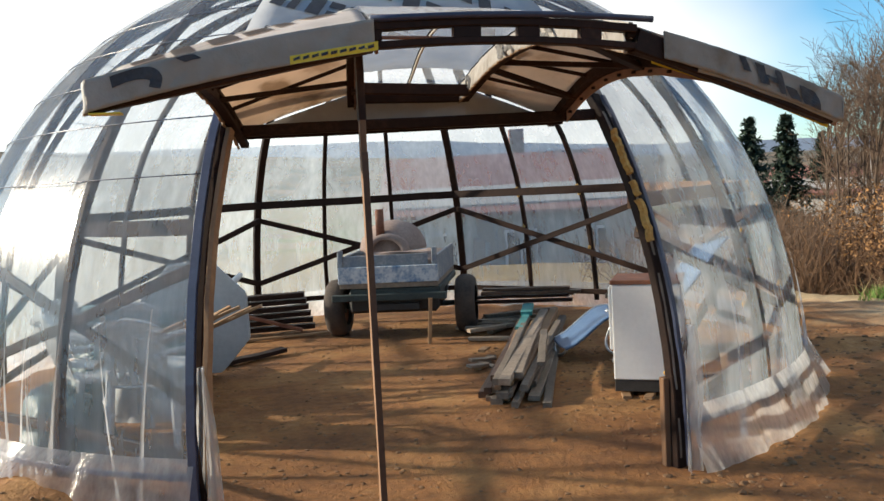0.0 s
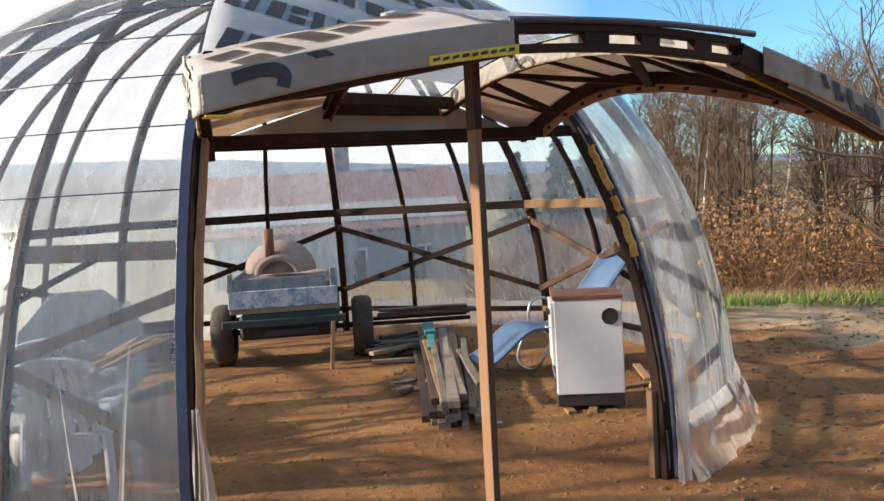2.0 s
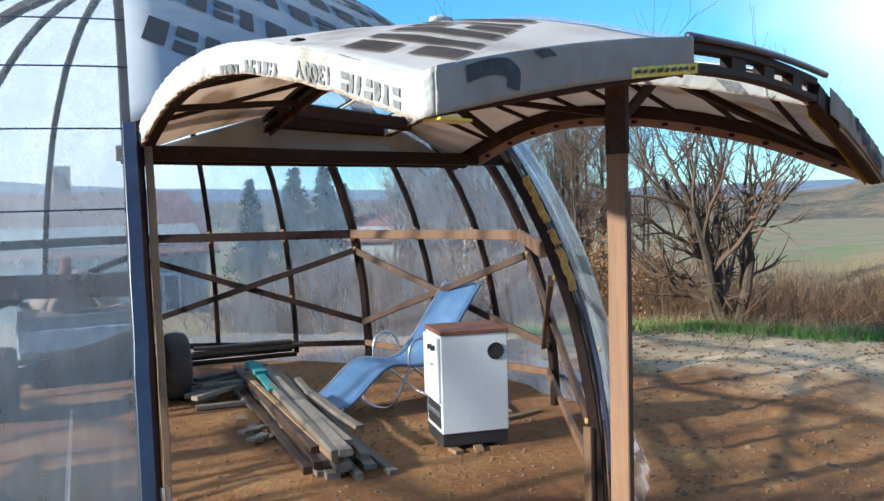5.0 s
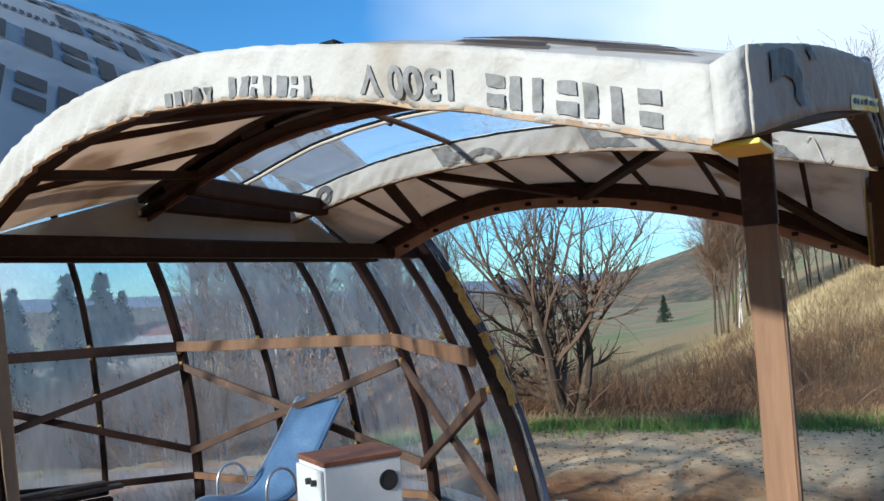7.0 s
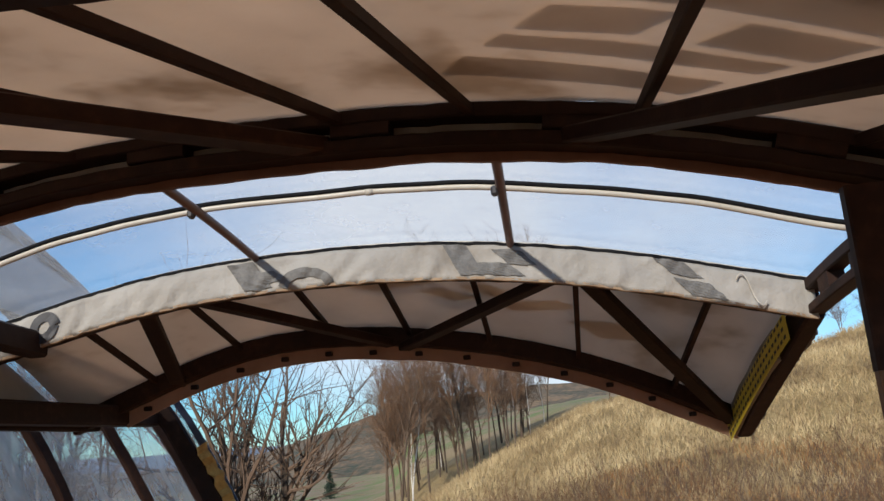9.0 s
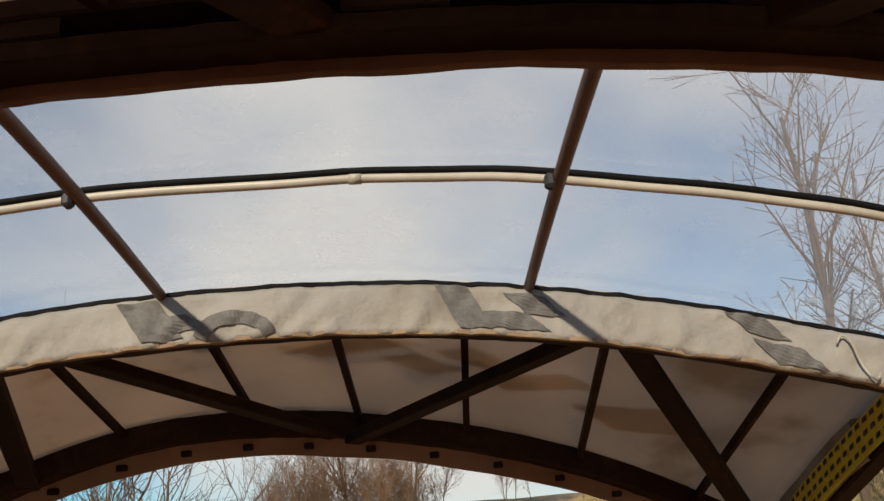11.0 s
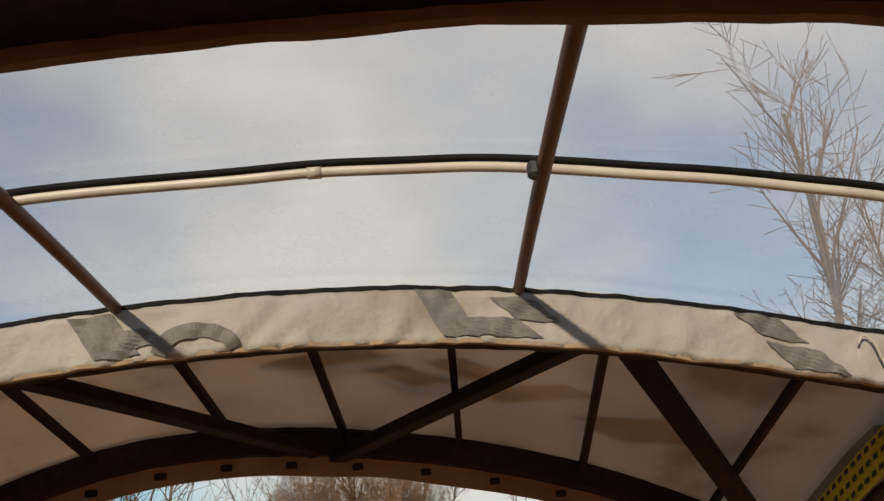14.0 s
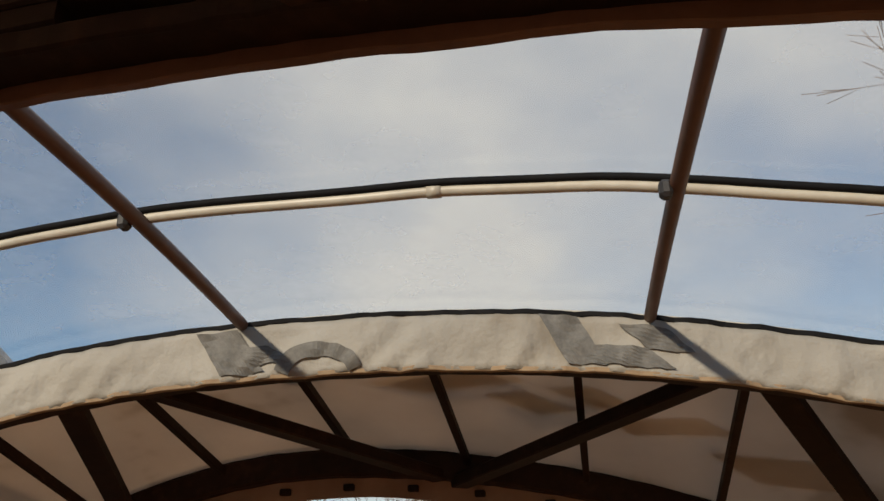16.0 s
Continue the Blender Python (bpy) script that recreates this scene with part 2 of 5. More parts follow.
M_SEAL = rough_mat("black_rubber", [(0.3, (0.006, 0.006, 0.007)), (0.8, (0.018, 0.018, 0.02))], 12.0, 0.7, 5.0, 0)
M_SEAL.node_tree.nodes["Principled BSDF"].inputs["Specular IOR Level"].default_value = 0.08
M_TAPE = rough_mat("yellow_tape", [(0.3, (0.62, 0.44, 0.02)), (0.8, (0.78, 0.60, 0.05))], 9.0, 0.4, 6.0, 0.2, 0.002)
M_TUBE = rough_mat("painted_tube", [(0.3, (0.42, 0.38, 0.32)), (0.8, (0.66, 0.62, 0.55))], 8.0, 0.4, 6.0, 0.1, 0.002)


# ---- building helpers ----
def part(name, bm, mat, parent=None, label="", smooth=False):
    me = bpy.data.meshes.new(name)
    bmesh.ops.recalc_face_normals(bm, faces=bm.faces[:])
    bm.to_mesh(me)
    bm.free()
    for mt in (mat if isinstance(mat, (list, tuple)) else [mat]):
        me.materials.append(mt)
    if smooth:
        for p in me.polygons:
            p.use_smooth = True
    ob = new(name, me)
    if parent is not None:
        ob.parent = parent
    if label:
        ob["label"] = label
    return ob


def thing(name, label, category, group="", kind="", at=(0, 0, 0)):
    ob = new(name)
    ob.empty_display_size = 0.1
    ob.matrix_world = Matrix.Translation(at)
    return tagged(ob, label, category, group, kind)


def V(*a):
    return Vector(a)


def sweep(pts, w, h, ups=None, side_shift=0.0, bm=None, wobble=0.0):
    """A squared timber bent along pts: w across, h along the up vectors."""
    bm = bm or bmesh.new()
    pts = [Vector(p) for p in pts]
    rings = []
    for i, p in enumerate(pts):
        t = (pts[min(i + 1, len(pts) - 1)] - pts[max(i - 1, 0)]).normalized()
        u = Vector(ups[i] if isinstance(ups, list) else (ups or (0, 0, 1)))
        s = t.cross(u).normalized()
        u = s.cross(t).normalized()
        o = p + s * side_shift + s * random.uniform(-wobble, wobble) + u * random.uniform(-wobble, wobble)
        c = min(w, h) * 0.12
        prof = [(-w / 2 + c, -h / 2), (w / 2 - c, -h / 2), (w / 2, -h / 2 + c), (w / 2, h / 2 - c), (w / 2 - c, h / 2), (-w / 2 + c, h / 2), (-w / 2, h / 2 - c), (-w / 2, -h / 2 + c)]
        rings.append([bm.verts.new(o + s * a + u * b) for a, b in prof])
    for a, b in zip(rings, rings[1:]):
        for k in range(8):
            bm.faces.new((a[k], a[(k + 1) % 8], b[(k + 1) % 8], b[k]))
    bm.faces.new(rings[0][::-1])
    bm.faces.new(rings[-1])
    return bm


def beam(a, b, w, h, up=(0, 0, 1), wobble=0.0, steps=1):
    a, b = Vector(a), Vector(b)
    if abs((b - a).normalized().dot(Vector(up))) > 0.98:
        up = (0, 1, 0)
    return sweep([a.lerp(b, i / steps) for i in range(steps + 1)], w, h, [up] * (steps + 1), wobble=wobble)


def pipe(pts, r, sides=8, bm=None, taper=None):
    bm = bm or bmesh.new()
    pts = [Vector(p) for p in pts]
    rings, ref = [], Vector((0.31, 0.17, 0.94))
    for i, p in enumerate(pts):
        t = (pts[min(i + 1, len(pts) - 1)] - pts[max(i - 1, 0)]).normalized()
        s = t.cross(ref)
        s = s.normalized() if s.length > 1e-3 else t.orthogonal().normalized()
        u = s.cross(t)
        rr = taper[i] if taper else r
        rings.append([bm.verts.new(p + (s * math.cos(k * 2 * math.pi / sides) + u * math.sin(k * 2 * math.pi / sides)) * rr) for k in range(sides)])
    for a, b in zip(rings, rings[1:]):
        for k in range(sides):
            bm.faces.new((a[k], a[(k + 1) % sides], b[(k + 1) % sides], b[k]))
    bm.faces.new(rings[0][::-1])
    bm.faces.new(rings[-1])
    return bm


def sheet(fn, nu, nv, thick=0.0, bm=None):
    """A surface from fn(u, v), u and v from 0 to 1; with a thickness it is a closed skin."""
    bm = bm or bmesh.new()
    g = [[bm.verts.new(fn(i / nu, j / nv)) for j in range(nv + 1)] for i in range(nu + 1)]
    top = [bm.faces.new((g[i][j], g[i + 1][j], g[i + 1][j + 1], g[i][j + 1])) for i in range(nu) for j in range(nv)]
    if thick:
        bmesh.ops.recalc_face_normals(bm, faces=top)
        bmesh.ops.solidify(bm, geom=top, thickness=thick)
    return bm


def box(cx, cy, cz, sx, sy, sz, bevel=0.0, m=None, bm=None, segs=1):
    bm = bm or bmesh.new()
    r = bmesh.ops.create_cube(bm, size=1.0, matrix=Matrix.Translation((cx, cy, cz)) @ Matrix.Diagonal((sx, sy, sz, 1)))
    if bevel:
        es = list({e for v in r["verts"] for e in v.link_edges})
        bmesh.ops.bevel(bm, geom=es, offset=bevel, segments=segs, affect="EDGES", profile=0.5)
    if m:
        bmesh.ops.transform(bm, matrix=m, verts=bm.verts[:])
    return bm


# ---- ground ----
EDGE = [(-180, 26), (-100, 20), (-60, 9.6), (0, 8.3), (20, 8.1), (35, 8.6), (48, 7.9), (62, 8.8), (80, 11), (105, 16), (180, 26)]
CREST = [(-180, 0.0), (-110, 2.0), (-60, 5.5), (-20, 4.7), (-10, 3.7), (0, 2.7), (4.3, 1.7), (9, 0.6), (14, -0.7), (20, -1.5), (90, -1.9), (110, 0.0), (180, 0.0)]


def table(rows, a):
    for (a0, v0), (a1, v1) in zip(rows, rows[1:]):
        if a0 <= a <= a1:
            return v0 + (v1 - v0) * (a - a0) / (a1 - a0)
    return rows[-1][1]


def ease(t):
    t = min(1.0, max(0.0, t))
    return t * t * (3 - 2 * t)


def ground_height(x, y):
    z = noise.noise(Vector((x * 0.35, y * 0.35, 0.3))) * 0.05 + noise.noise(Vector((x * 1.6, y * 1.6, 4.0))) * 0.02
    r0 = math.hypot(x - 0.3, y - 4.3)
    z *= 0.4 + 0.6 * ease((r0 - 3.0) / 1.5)
    # loose ridges of dug earth outside
    z += 0.022 * math.sin(y * 5.2 + 1.4 * noise.noise(Vector((x * 0.7, y * 0.7, 2)))) * ease((x - 2.2) / 1.2) * ease((8 - x) / 2)
    z += noise.noise(Vector((x * 5, y * 5, 7.0))) * 0.03 * ease((r0 - 3.1) / 0.6) + noise.noise(Vector((x * 4, y * 4, 3.0))) * 0.006
    # spoil heaped along the film to the west
    z += 0.20 * math.exp(-((x + 2.05) / 0.6) ** 2 - ((y - 1.75) / 0.35) ** 2)
    r, az = math.hypot(x, y), math.degrees(math.atan2(y, x))
    d = r - table(EDGE, az)
    if d > 0:
        h = table(CREST, az)
        wild = 1.0 if -100 < az < 95 else 0.0
        z += -0.45 * wild * ease(d / 2.0) + (h + 0.45 * wild) * ease(d / 22.0)
        z += noise.noise(Vector((x * 0.22, y * 0.22, 9.0))) * 0.35 * ease(d / 8.0) * wild
        if d > 22:
            z += min((d - 22) * 0.05, 3.5) if h > 0 else -min((d - 22) * 0.016, 4.5)
    return z


def axis_steps(fine_lo, fine_hi, fine, far):
    out, v, st = [], fine_hi, fine
    while v < far:
        st *= 1.13
        v += st
        out.append(v)
    lo, v, st = [], fine_lo, fine
    while v > -far:
        st *= 1.13
        v -= st
        lo.append(v)
    n = int(round((fine_hi - fine_lo) / fine))
    return lo[::-1] + [fine_lo + i * (fine_hi - fine_lo) / n for i in range(n + 1)] + out


def build_ground():
    xs, ys = axis_steps(-5.0, 11.0, 0.09, 2500.0), axis_steps(-4.5, 9.0, 0.09, 2500.0)
    verts = [(x, y, ground_height(x, y)) for x in xs for y in ys]
    ny = len(ys)
    faces = [(i * ny + j, (i + 1) * ny + j, (i + 1) * ny + j + 1, i * ny + j + 1) for i in range(len(xs) - 1) for j in range(ny - 1)]
    me = bpy.data.meshes.new("ground")
    me.from_pydata(verts, [], faces)
    for p in me.polygons:
        p.use_smooth = True
    m, n, l, b = material("earth")
    a, f, c = noise_node(n, l, 0.9, 6.0, 0.65), noise_node(n, l, 14.0, 6.0, 0.7), noise_node(n, l, 0.05, 4.0, 0.6)
    dirt = ramp_node(n, l, a.outputs["Fac"], [(0.3, (0.13, 0.046, 0.012)), (0.5, (0.29, 0.125, 0.034)), (0.72, (0.45, 0.245, 0.085))])
    grit = ramp_node(n, l, f.outputs["Fac"], [(0.3, (0.55, 0.52, 0.5)), (0.7, (1.15, 1.12, 1.1))])
    mul = n.new("ShaderNodeMixRGB")
    mul.blend_type = "MULTIPLY"
    mul.inputs[0].default_value = 0.8
    l.new(dirt.outputs["Color"], mul.inputs[1])
    l.new(grit.outputs["Color"], mul.inputs[2])
    # dry pale earth to the east, its colour raised further to stand for sunlight
    pale = ramp_node(n, l, a.outputs["Fac"], [(0.3, (0.42, 0.28, 0.145)), (0.5, (0.55, 0.39, 0.22)), (0.72, (0.68, 0.51, 0.31))])
    dry = n.new("ShaderNodeMixRGB")
    dry.blend_type = "MULTIPLY"
    dry.inputs[0].default_value = 0.5
    l.new(pale.outputs["Color"], dry.inputs[1])
    l.new(grit.outputs["Color"], dry.inputs[2])
    grass = ramp_node(n, l, f.outputs["Fac"], [(0.3, (0.10, 0.075, 0.03)), (0.55, (0.24, 0.17, 0.07)), (0.75, (0.36, 0.27, 0.13))])
    field = ramp_node(n, l, c.outputs["Fac"], [(0.40, (0.18, 0.13, 0.075)), (0.46, (0.22, 0.165, 0.10)), (0.49, (0.10, 0.15, 0.04)), (0.56, (0.19, 0.14, 0.085))])
    tc, sep = n.new("ShaderNodeTexCoord"), n.new("ShaderNodeSeparateXYZ")
    l.new(tc.outputs["Object"], sep.inputs[0])
    east = n.new("ShaderNodeMath")
    east.operation = "MULTIPLY_ADD"
    east.inputs[1].default_value = 3.0
    l.new(a.outputs["Fac"], east.inputs[0])
    l.new(sep.outputs["X"], east.inputs[2])
    e0 = n.new("ShaderNodeMapRange")
    e0.inputs["From Min"].default_value, e0.inputs["From Max"].default_value = 5.9, 7.1
    l.new(east.outputs[0], e0.inputs["Value"])
    m0 = n.new("ShaderNodeMixRGB")
    l.new(e0.outputs[0], m0.inputs[0])
    l.new(mul.outputs[0], m0.inputs[1])
    l.new(dry.outputs[0], m0.inputs[2])
    ln = n.new("ShaderNodeVectorMath")
    ln.operation = "LENGTH"
    l.new(tc.outputs["Object"], ln.inputs[0])
    wob = n.new("ShaderNodeMath")
    wob.operation = "MULTIPLY_ADD"
    wob.inputs[1].default_value = 3.0
    l.new(a.outputs["Fac"], wob.inputs[0])
    l.new(ln.outputs["Value"], wob.inputs[2])
    e1 = n.new("ShaderNodeMapRange")
    e1.inputs["From Min"].default_value, e1.inputs["From Max"].default_value = 9.3, 10.3
    l.new(wob.outputs[0], e1.inputs["Value"])
    e2 = n.new("ShaderNodeMapRange")
    e2.inputs["From Min"].default_value, e2.inputs["From Max"].default_value = 40.0, 60.0
    l.new(wob.outputs[0], e2.inputs["Value"])
    m1, m2 = n.new("ShaderNodeMixRGB"), n.new("ShaderNodeMixRGB")
    l.new(e1.outputs[0], m1.inputs[0])
    l.new(m0.outputs[0], m1.inputs[1])
    l.new(grass.outputs["Color"], m1.inputs[2])
    l.new(e2.outputs[0], m2.inputs[0])
    l.new(m1.outputs[0], m2.inputs[1])
    l.new(field.outputs["Color"], m2.inputs[2])
    l.new(m2.outputs[0], b.inputs["Base Color"])
    b.inputs["Roughness"].default_value = 0.95
    add_bump(n, l, b, f.outputs["Fac"], 0.8, 0.03)
    me.materials.append(m)
    return tagged(new("ground", me), "rutted reddish-brown bare earth with dry grass beyond", "ground", kind="structure")


build_ground()

# ---- greenhouse dome ----
DC, DR, DH, DN = V(0.131, 4.369, 0.0), 3.263, 3.289, 2.212
MAIN = [-23.6, 20.9, 66.0, 111.0, 155.7, 200.9, 246.0, 291.2, 336.4]     # bearing of the main ribs; the first and second frame the entrance
RING_Z, BASE_Z = 1.41, 0.28


def dome_rho(z):
    return DR * (1 - min(1.0, max(0.0, z) / DH) ** DN) ** (1 / DN)


def dome(deg, z, off=0.0):
    r = dome_rho(z) + off
    return V(DC.x + r * math.sin(radians(deg)), DC.y - r * math.cos(radians(deg)), z)


def dome_arc(deg, s, off=0.0):
    """Along a meridian, s from 0 at the ground to 1 at the crown."""
    a = s * math.pi / 2
    z, r = DH * math.sin(a) ** (2 / DN), DR * math.cos(a) ** (2 / DN)
    nz, nr = z / DH ** 2, r / DR ** 2
    k = math.hypot(nz, nr) or 1
    r += off * nr / k
    z += off * nz / k
    return V(DC.x + r * math.sin(radians(deg)), DC.y - r * math.cos(radians(deg)), z)


def s_of(z):
    return math.asin(min(1.0, (z / DH)) ** (DN / 2)) / (math.pi / 2)


def out_dir(deg):
    return V(math.sin(radians(deg)), -math.cos(radians(deg)), 0)


hut = thing("greenhouse_dome", "domed timber greenhouse clad in clear plastic film, open in front", "greenhouse", at=(DC.x, DC.y, 0))
HUT_INV = Matrix.Translation((-DC.x, -DC.y, 0))


def hut_part(name, bm, mat, label="", smooth=False, parent=None):
    bmesh.ops.transform(bm, matrix=HUT_INV, verts=bm.verts[:])
    return part(name, bm, mat, parent or hut, label, smooth)


def meridian(deg, s0, s1, n, off):
    return [dome_arc(deg, s0 + (s1 - s0) * (i / n) ** 1.0, off) for i in range(n + 1)]


BEAM_Z = 1.90
for k in range(8):
    a0, a1 = MAIN[k], MAIN[k + 1]
    o = out_dir(a0)
    pts = [dome(a0, -0.12, -0.035)] + meridian(a0, 0.02, 0.97, 22, -0.035)
    hut_part("main_rib", sweep(pts, 0.075, 0.06, [o + V(0, 0, 0.4)] * len(pts), wobble=0.002), M_STAIN, "dark-stained laminated rib")
    thirds = [a0 + (a1 - a0) / 3, a0 + 2 * (a1 - a0) / 3]
    for a in thirds:
        s0 = 0.02 if k else s_of(2.25)
        pts = meridian(a, s0, 0.95, 20, -0.025 if k else -0.24)
        hut_part("rib", sweep(pts, 0.045, 0.045, [out_dir(a) + V(0, 0, 0.4)] * len(pts), wobble=0.003), M_STAIN)
    if k:
        # paler wood in the eastern bays paints in their sun, darker elsewhere the shade
        for z, h in ((RING_Z, 0.085), (BASE_Z, 0.055)):
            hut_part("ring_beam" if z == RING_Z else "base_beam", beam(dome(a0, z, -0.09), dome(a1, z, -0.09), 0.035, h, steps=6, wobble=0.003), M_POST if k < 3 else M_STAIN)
        for za, zb in ((1.24, 0.50), (0.50, 1.24)):
            off = -0.115 if za > zb else -0.075
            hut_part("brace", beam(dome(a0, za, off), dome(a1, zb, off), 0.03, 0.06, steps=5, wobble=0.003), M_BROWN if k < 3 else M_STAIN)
    # film over each bay, three strips
    for a, b in zip([a0, *thirds], [*thirds, a1]):
        if k == 0:
            continue

        def film(u, v, a=a, b=b):
            s = 0.03 + 0.96 * v
            p = dome_arc(a, s, 0.012).lerp(dome_arc(b, s, 0.012), u)
            w = math.sin(math.pi * u)
            return p + V(*(p - DC).normalized()) * (w * (noise.noise(p * 2.3) * 0.014 - 0.004))
        pane = hut_part("film_panel", sheet(film, 6, 34), M_FILM, smooth=True)
        pane.visible_shadow = k > 3          # daylight leaves freely to the east

        def skirt(u, v, a=a, b=b):
            aa = a + (b - a) * u
            p0, p1 = dome(aa, 0.30, 0.02), dome(aa, 0.0, 0.15 + 0.06 * noise.noise(V(aa * 0.3, 1.0, 0)))
            p = p0.lerp(p1, v)
            return p + out_dir(aa) * (0.008 * noise.noise(V(aa * 0.9, 0, 0)) * v) + V(0, 0, ground_height(p.x, p.y) * v + 0.02 * (1 - v) + 0.01)
        hut_part("film_skirt", sheet(skirt, 36, 4), M_SKIRT, "loose milky plastic skirt", smooth=True)

# loose pleats gathered low in the film beside the entrance
random.seed(77)
for deg in [random.uniform(MAIN[6] + 8, MAIN[8] - 4) for i in range(34)] + [random.uniform(MAIN[1] + 5, MAIN[1] + 40) for i in range(9)]:
    top, lean, wide = random.uniform(0.45, 1.05), random.uniform(-2.5, 2.5), random.uniform(0.012, 0.03)

    def pleat(u, v, deg=deg, top=top, lean=lean, wide=wide):
        z = 0.06 + (top - 0.06) * v
        a = deg + lean * v + math.degrees((u - 0.5) * wide * (1 - 0.7 * v) / DR)
        return dome(a, z, 0.018 + 0.05 * max(0.0, 0.3 - z) + 0.016 * math.sin(math.pi * u) * (1 - v))
    hut_part("film_pleat", sheet(pleat, 4, 8), M_SKIRT, "loose pleat in the film", True)

# thin wires drawn round the outside of the western film
for k in (6, 7):
    for z in (1.68, 1.98, 2.24, 2.47, 2.66):
        pts = [dome(MAIN[k] + (MAIN[k + 1] - MAIN[k]) * i / 12, z, 0.016) for i in range(13)]
        hut_part("wire", pipe(pts, 0.0035, 5), M_BLUE_STRIP, "thin dark wire over the film", True)

# header beam over the entrance, and the roof above it
JL, JR = MAIN[0], MAIN[1]
hut_part("header_beam", beam((-0.95, 2.01, BEAM_Z + 0.002), (1.13, 1.85, BEAM_Z + 0.002), 0.08, 0.06, steps=4, wobble=0.002), M_STAIN)


def roof(u, v):
    s0 = s_of(1.99 + 0.20 * math.sin(math.pi * u))
    s = s0 + (1 - s0) * 0.99 * v
    a = JL + (JR - JL) * u
    p = dome_arc(JL, s, 0.03).lerp(dome_arc(JR, s, 0.03), u).lerp(dome_arc(a, s, 0.03), 0.75 * v)
    return p + V(0, 0, 0.006 * noise.noise(p * 4))


hut_part("roof_membrane", sheet(roof, 14, 30, 0.004), M_MEMBRANE_GREY, "grey printed roofing membrane", smooth=True)


M_STRUT = rough_mat("red_brown_paint", [(0.3, (0.10, 0.042, 0.024)), (0.8, (0.19, 0.09, 0.055))], 9.0, 0.5, 6.0, 0.1, 0.002)


# ---- jamb strips of the entrance ----
def along(deg, z0, z1, n, off, shift):
    """A line up a meridian, moved sideways by shift metres towards larger bearings."""
    side = V(math.cos(radians(deg)), math.sin(radians(deg)), 0)
    return [dome(deg, z0 + (z1 - z0) * i / n, off) + side * shift for i in range(n + 1)]


for deg, sgn in ((JL, 1), (JR, -1)):
    o = [out_dir(deg) + V(0, 0, 0.3)] * 19
    hut_part("jamb_strip", sweep(along(deg, 0.02, BEAM_Z + 0.1, 18, 0.022, -0.008 * sgn), 0.048 if sgn > 0 else 0.026, 0.022, o, wobble=0.002), M_BLUE_STRIP, "dark blue plastic cover strip")
    hut_part("jamb_batten", sweep(along(deg, 0.0, BEAM_Z, 18, -0.03, 0.055 * sgn if sgn > 0 else -0.02), 0.028 if sgn > 0 else 0.018, 0.05, o, wobble=0.003), M_RAW if sgn > 0 else M_OLD, "pale raw batten")
for z0, z1, w in ((1.20, 1.42, 0.030), (1.44, 1.52, 0.020), (1.56, 1.80, 0.026)):
    n = max(4, int((z1 - z0) * 50))
    hut_part("foam_smear", sweep(along(JR, z0, z1, n, 0.010, -0.032), w, 0.036, [out_dir(JR)] * (n + 1), wobble=0.007), M_FOAM, "yellow foam")


def flap(u, v, deg=JL, sgn=1):
    z = 0.75 * (1 - u)
    side = V(math.cos(radians(deg)), math.sin(radians(deg)), 0)
    return dome(deg, z, 0.01 + 0.03 * math.sin(9 * v + 5 * u)) + side * sgn * (0.03 + v * (0.03 + 0.10 * u)) + V(0, 0, 0.01)


hut_part("loose_film", sheet(flap, 12, 8), M_SKIRT, "loose milky film edge", True)
hut_part("loose_film", sheet(lambda u, v: flap(u, v, JR, -1) + V(0.11, -0.03, 0), 12, 8), M_SKIRT, "loose milky film edge", True)

# battens that carry the film edge on the ground side of the bays beside the entrance
for a0, a1 in ((JR, MAIN[2]), (MAIN[7], MAIN[8])):
    n = 10
    pts = [dome(a0 + (a1 - a0) * i / n, 0.24, 0.025) for i in range(n + 1)]
    hut_part("bottom_batten", sweep(pts, 0.02, 0.03, [V(0, 0, 1)] * (n + 1)), M_BLUE_STRIP, "thin dark batten over the film")


# ---- printed marks on the membrane ----
def mark(bm, fn, u0, v0, eu, ev, lift=0.004, block=None):
    """One block of print on a surface: corner (u0, v0), edges eu and ev in surface units, in a grid that may leave cells out."""
    ni, nj = (2 * len(block), 2 * len(block[0])) if block else (14, 6)
    g = []
    for i in range(ni + 1):
        row = []
        for j in range(nj + 1):
            u, v = u0 + eu[0] * i / ni + ev[0] * j / nj, v0 + eu[1] * i / ni + ev[1] * j / nj
            p, du, dv = fn(u, v), fn(u + 0.01, v), fn(u, v + 0.01)
            row.append(p + (du - p).cross(dv - p).normalized() * lift)
        g.append(row)
    vs = {}

    def vert(i, j):
        if (i, j) not in vs:
            vs[i, j] = bm.verts.new(g[i][j])
        return vs[i, j]
    for i in range(ni):
        for j in range(nj):
            if not block or block[i // 2][j // 2]:
                bm.faces.new((vert(i, j), vert(i + 1, j), vert(i + 1, j + 1), vert(i, j + 1)))


def print_block(parent, mat, fn, u0, v0, ex, ey, kind, lift, shift=None):
    """A plain block standing for one printed character."""
    b = bmesh.new()
    double, slim = ((1, 1, 0, 1, 1),) * 3, ((1, 1, 1, 1, 1), (1, 1, 1, 1, 1), (0, 0, 0, 0, 0))
    mark(b, fn, u0, v0, ex, ey, lift, (double, slim, None)[kind % 3] if kind >= 0 else None)
    if shift:
        bmesh.ops.transform(b, matrix=shift, verts=b.verts[:])
    return part("print_mark", b, mat, parent)


def roof_uv(u, v):
    return roof(min(1, max(0, u)), min(1, max(0, v)))


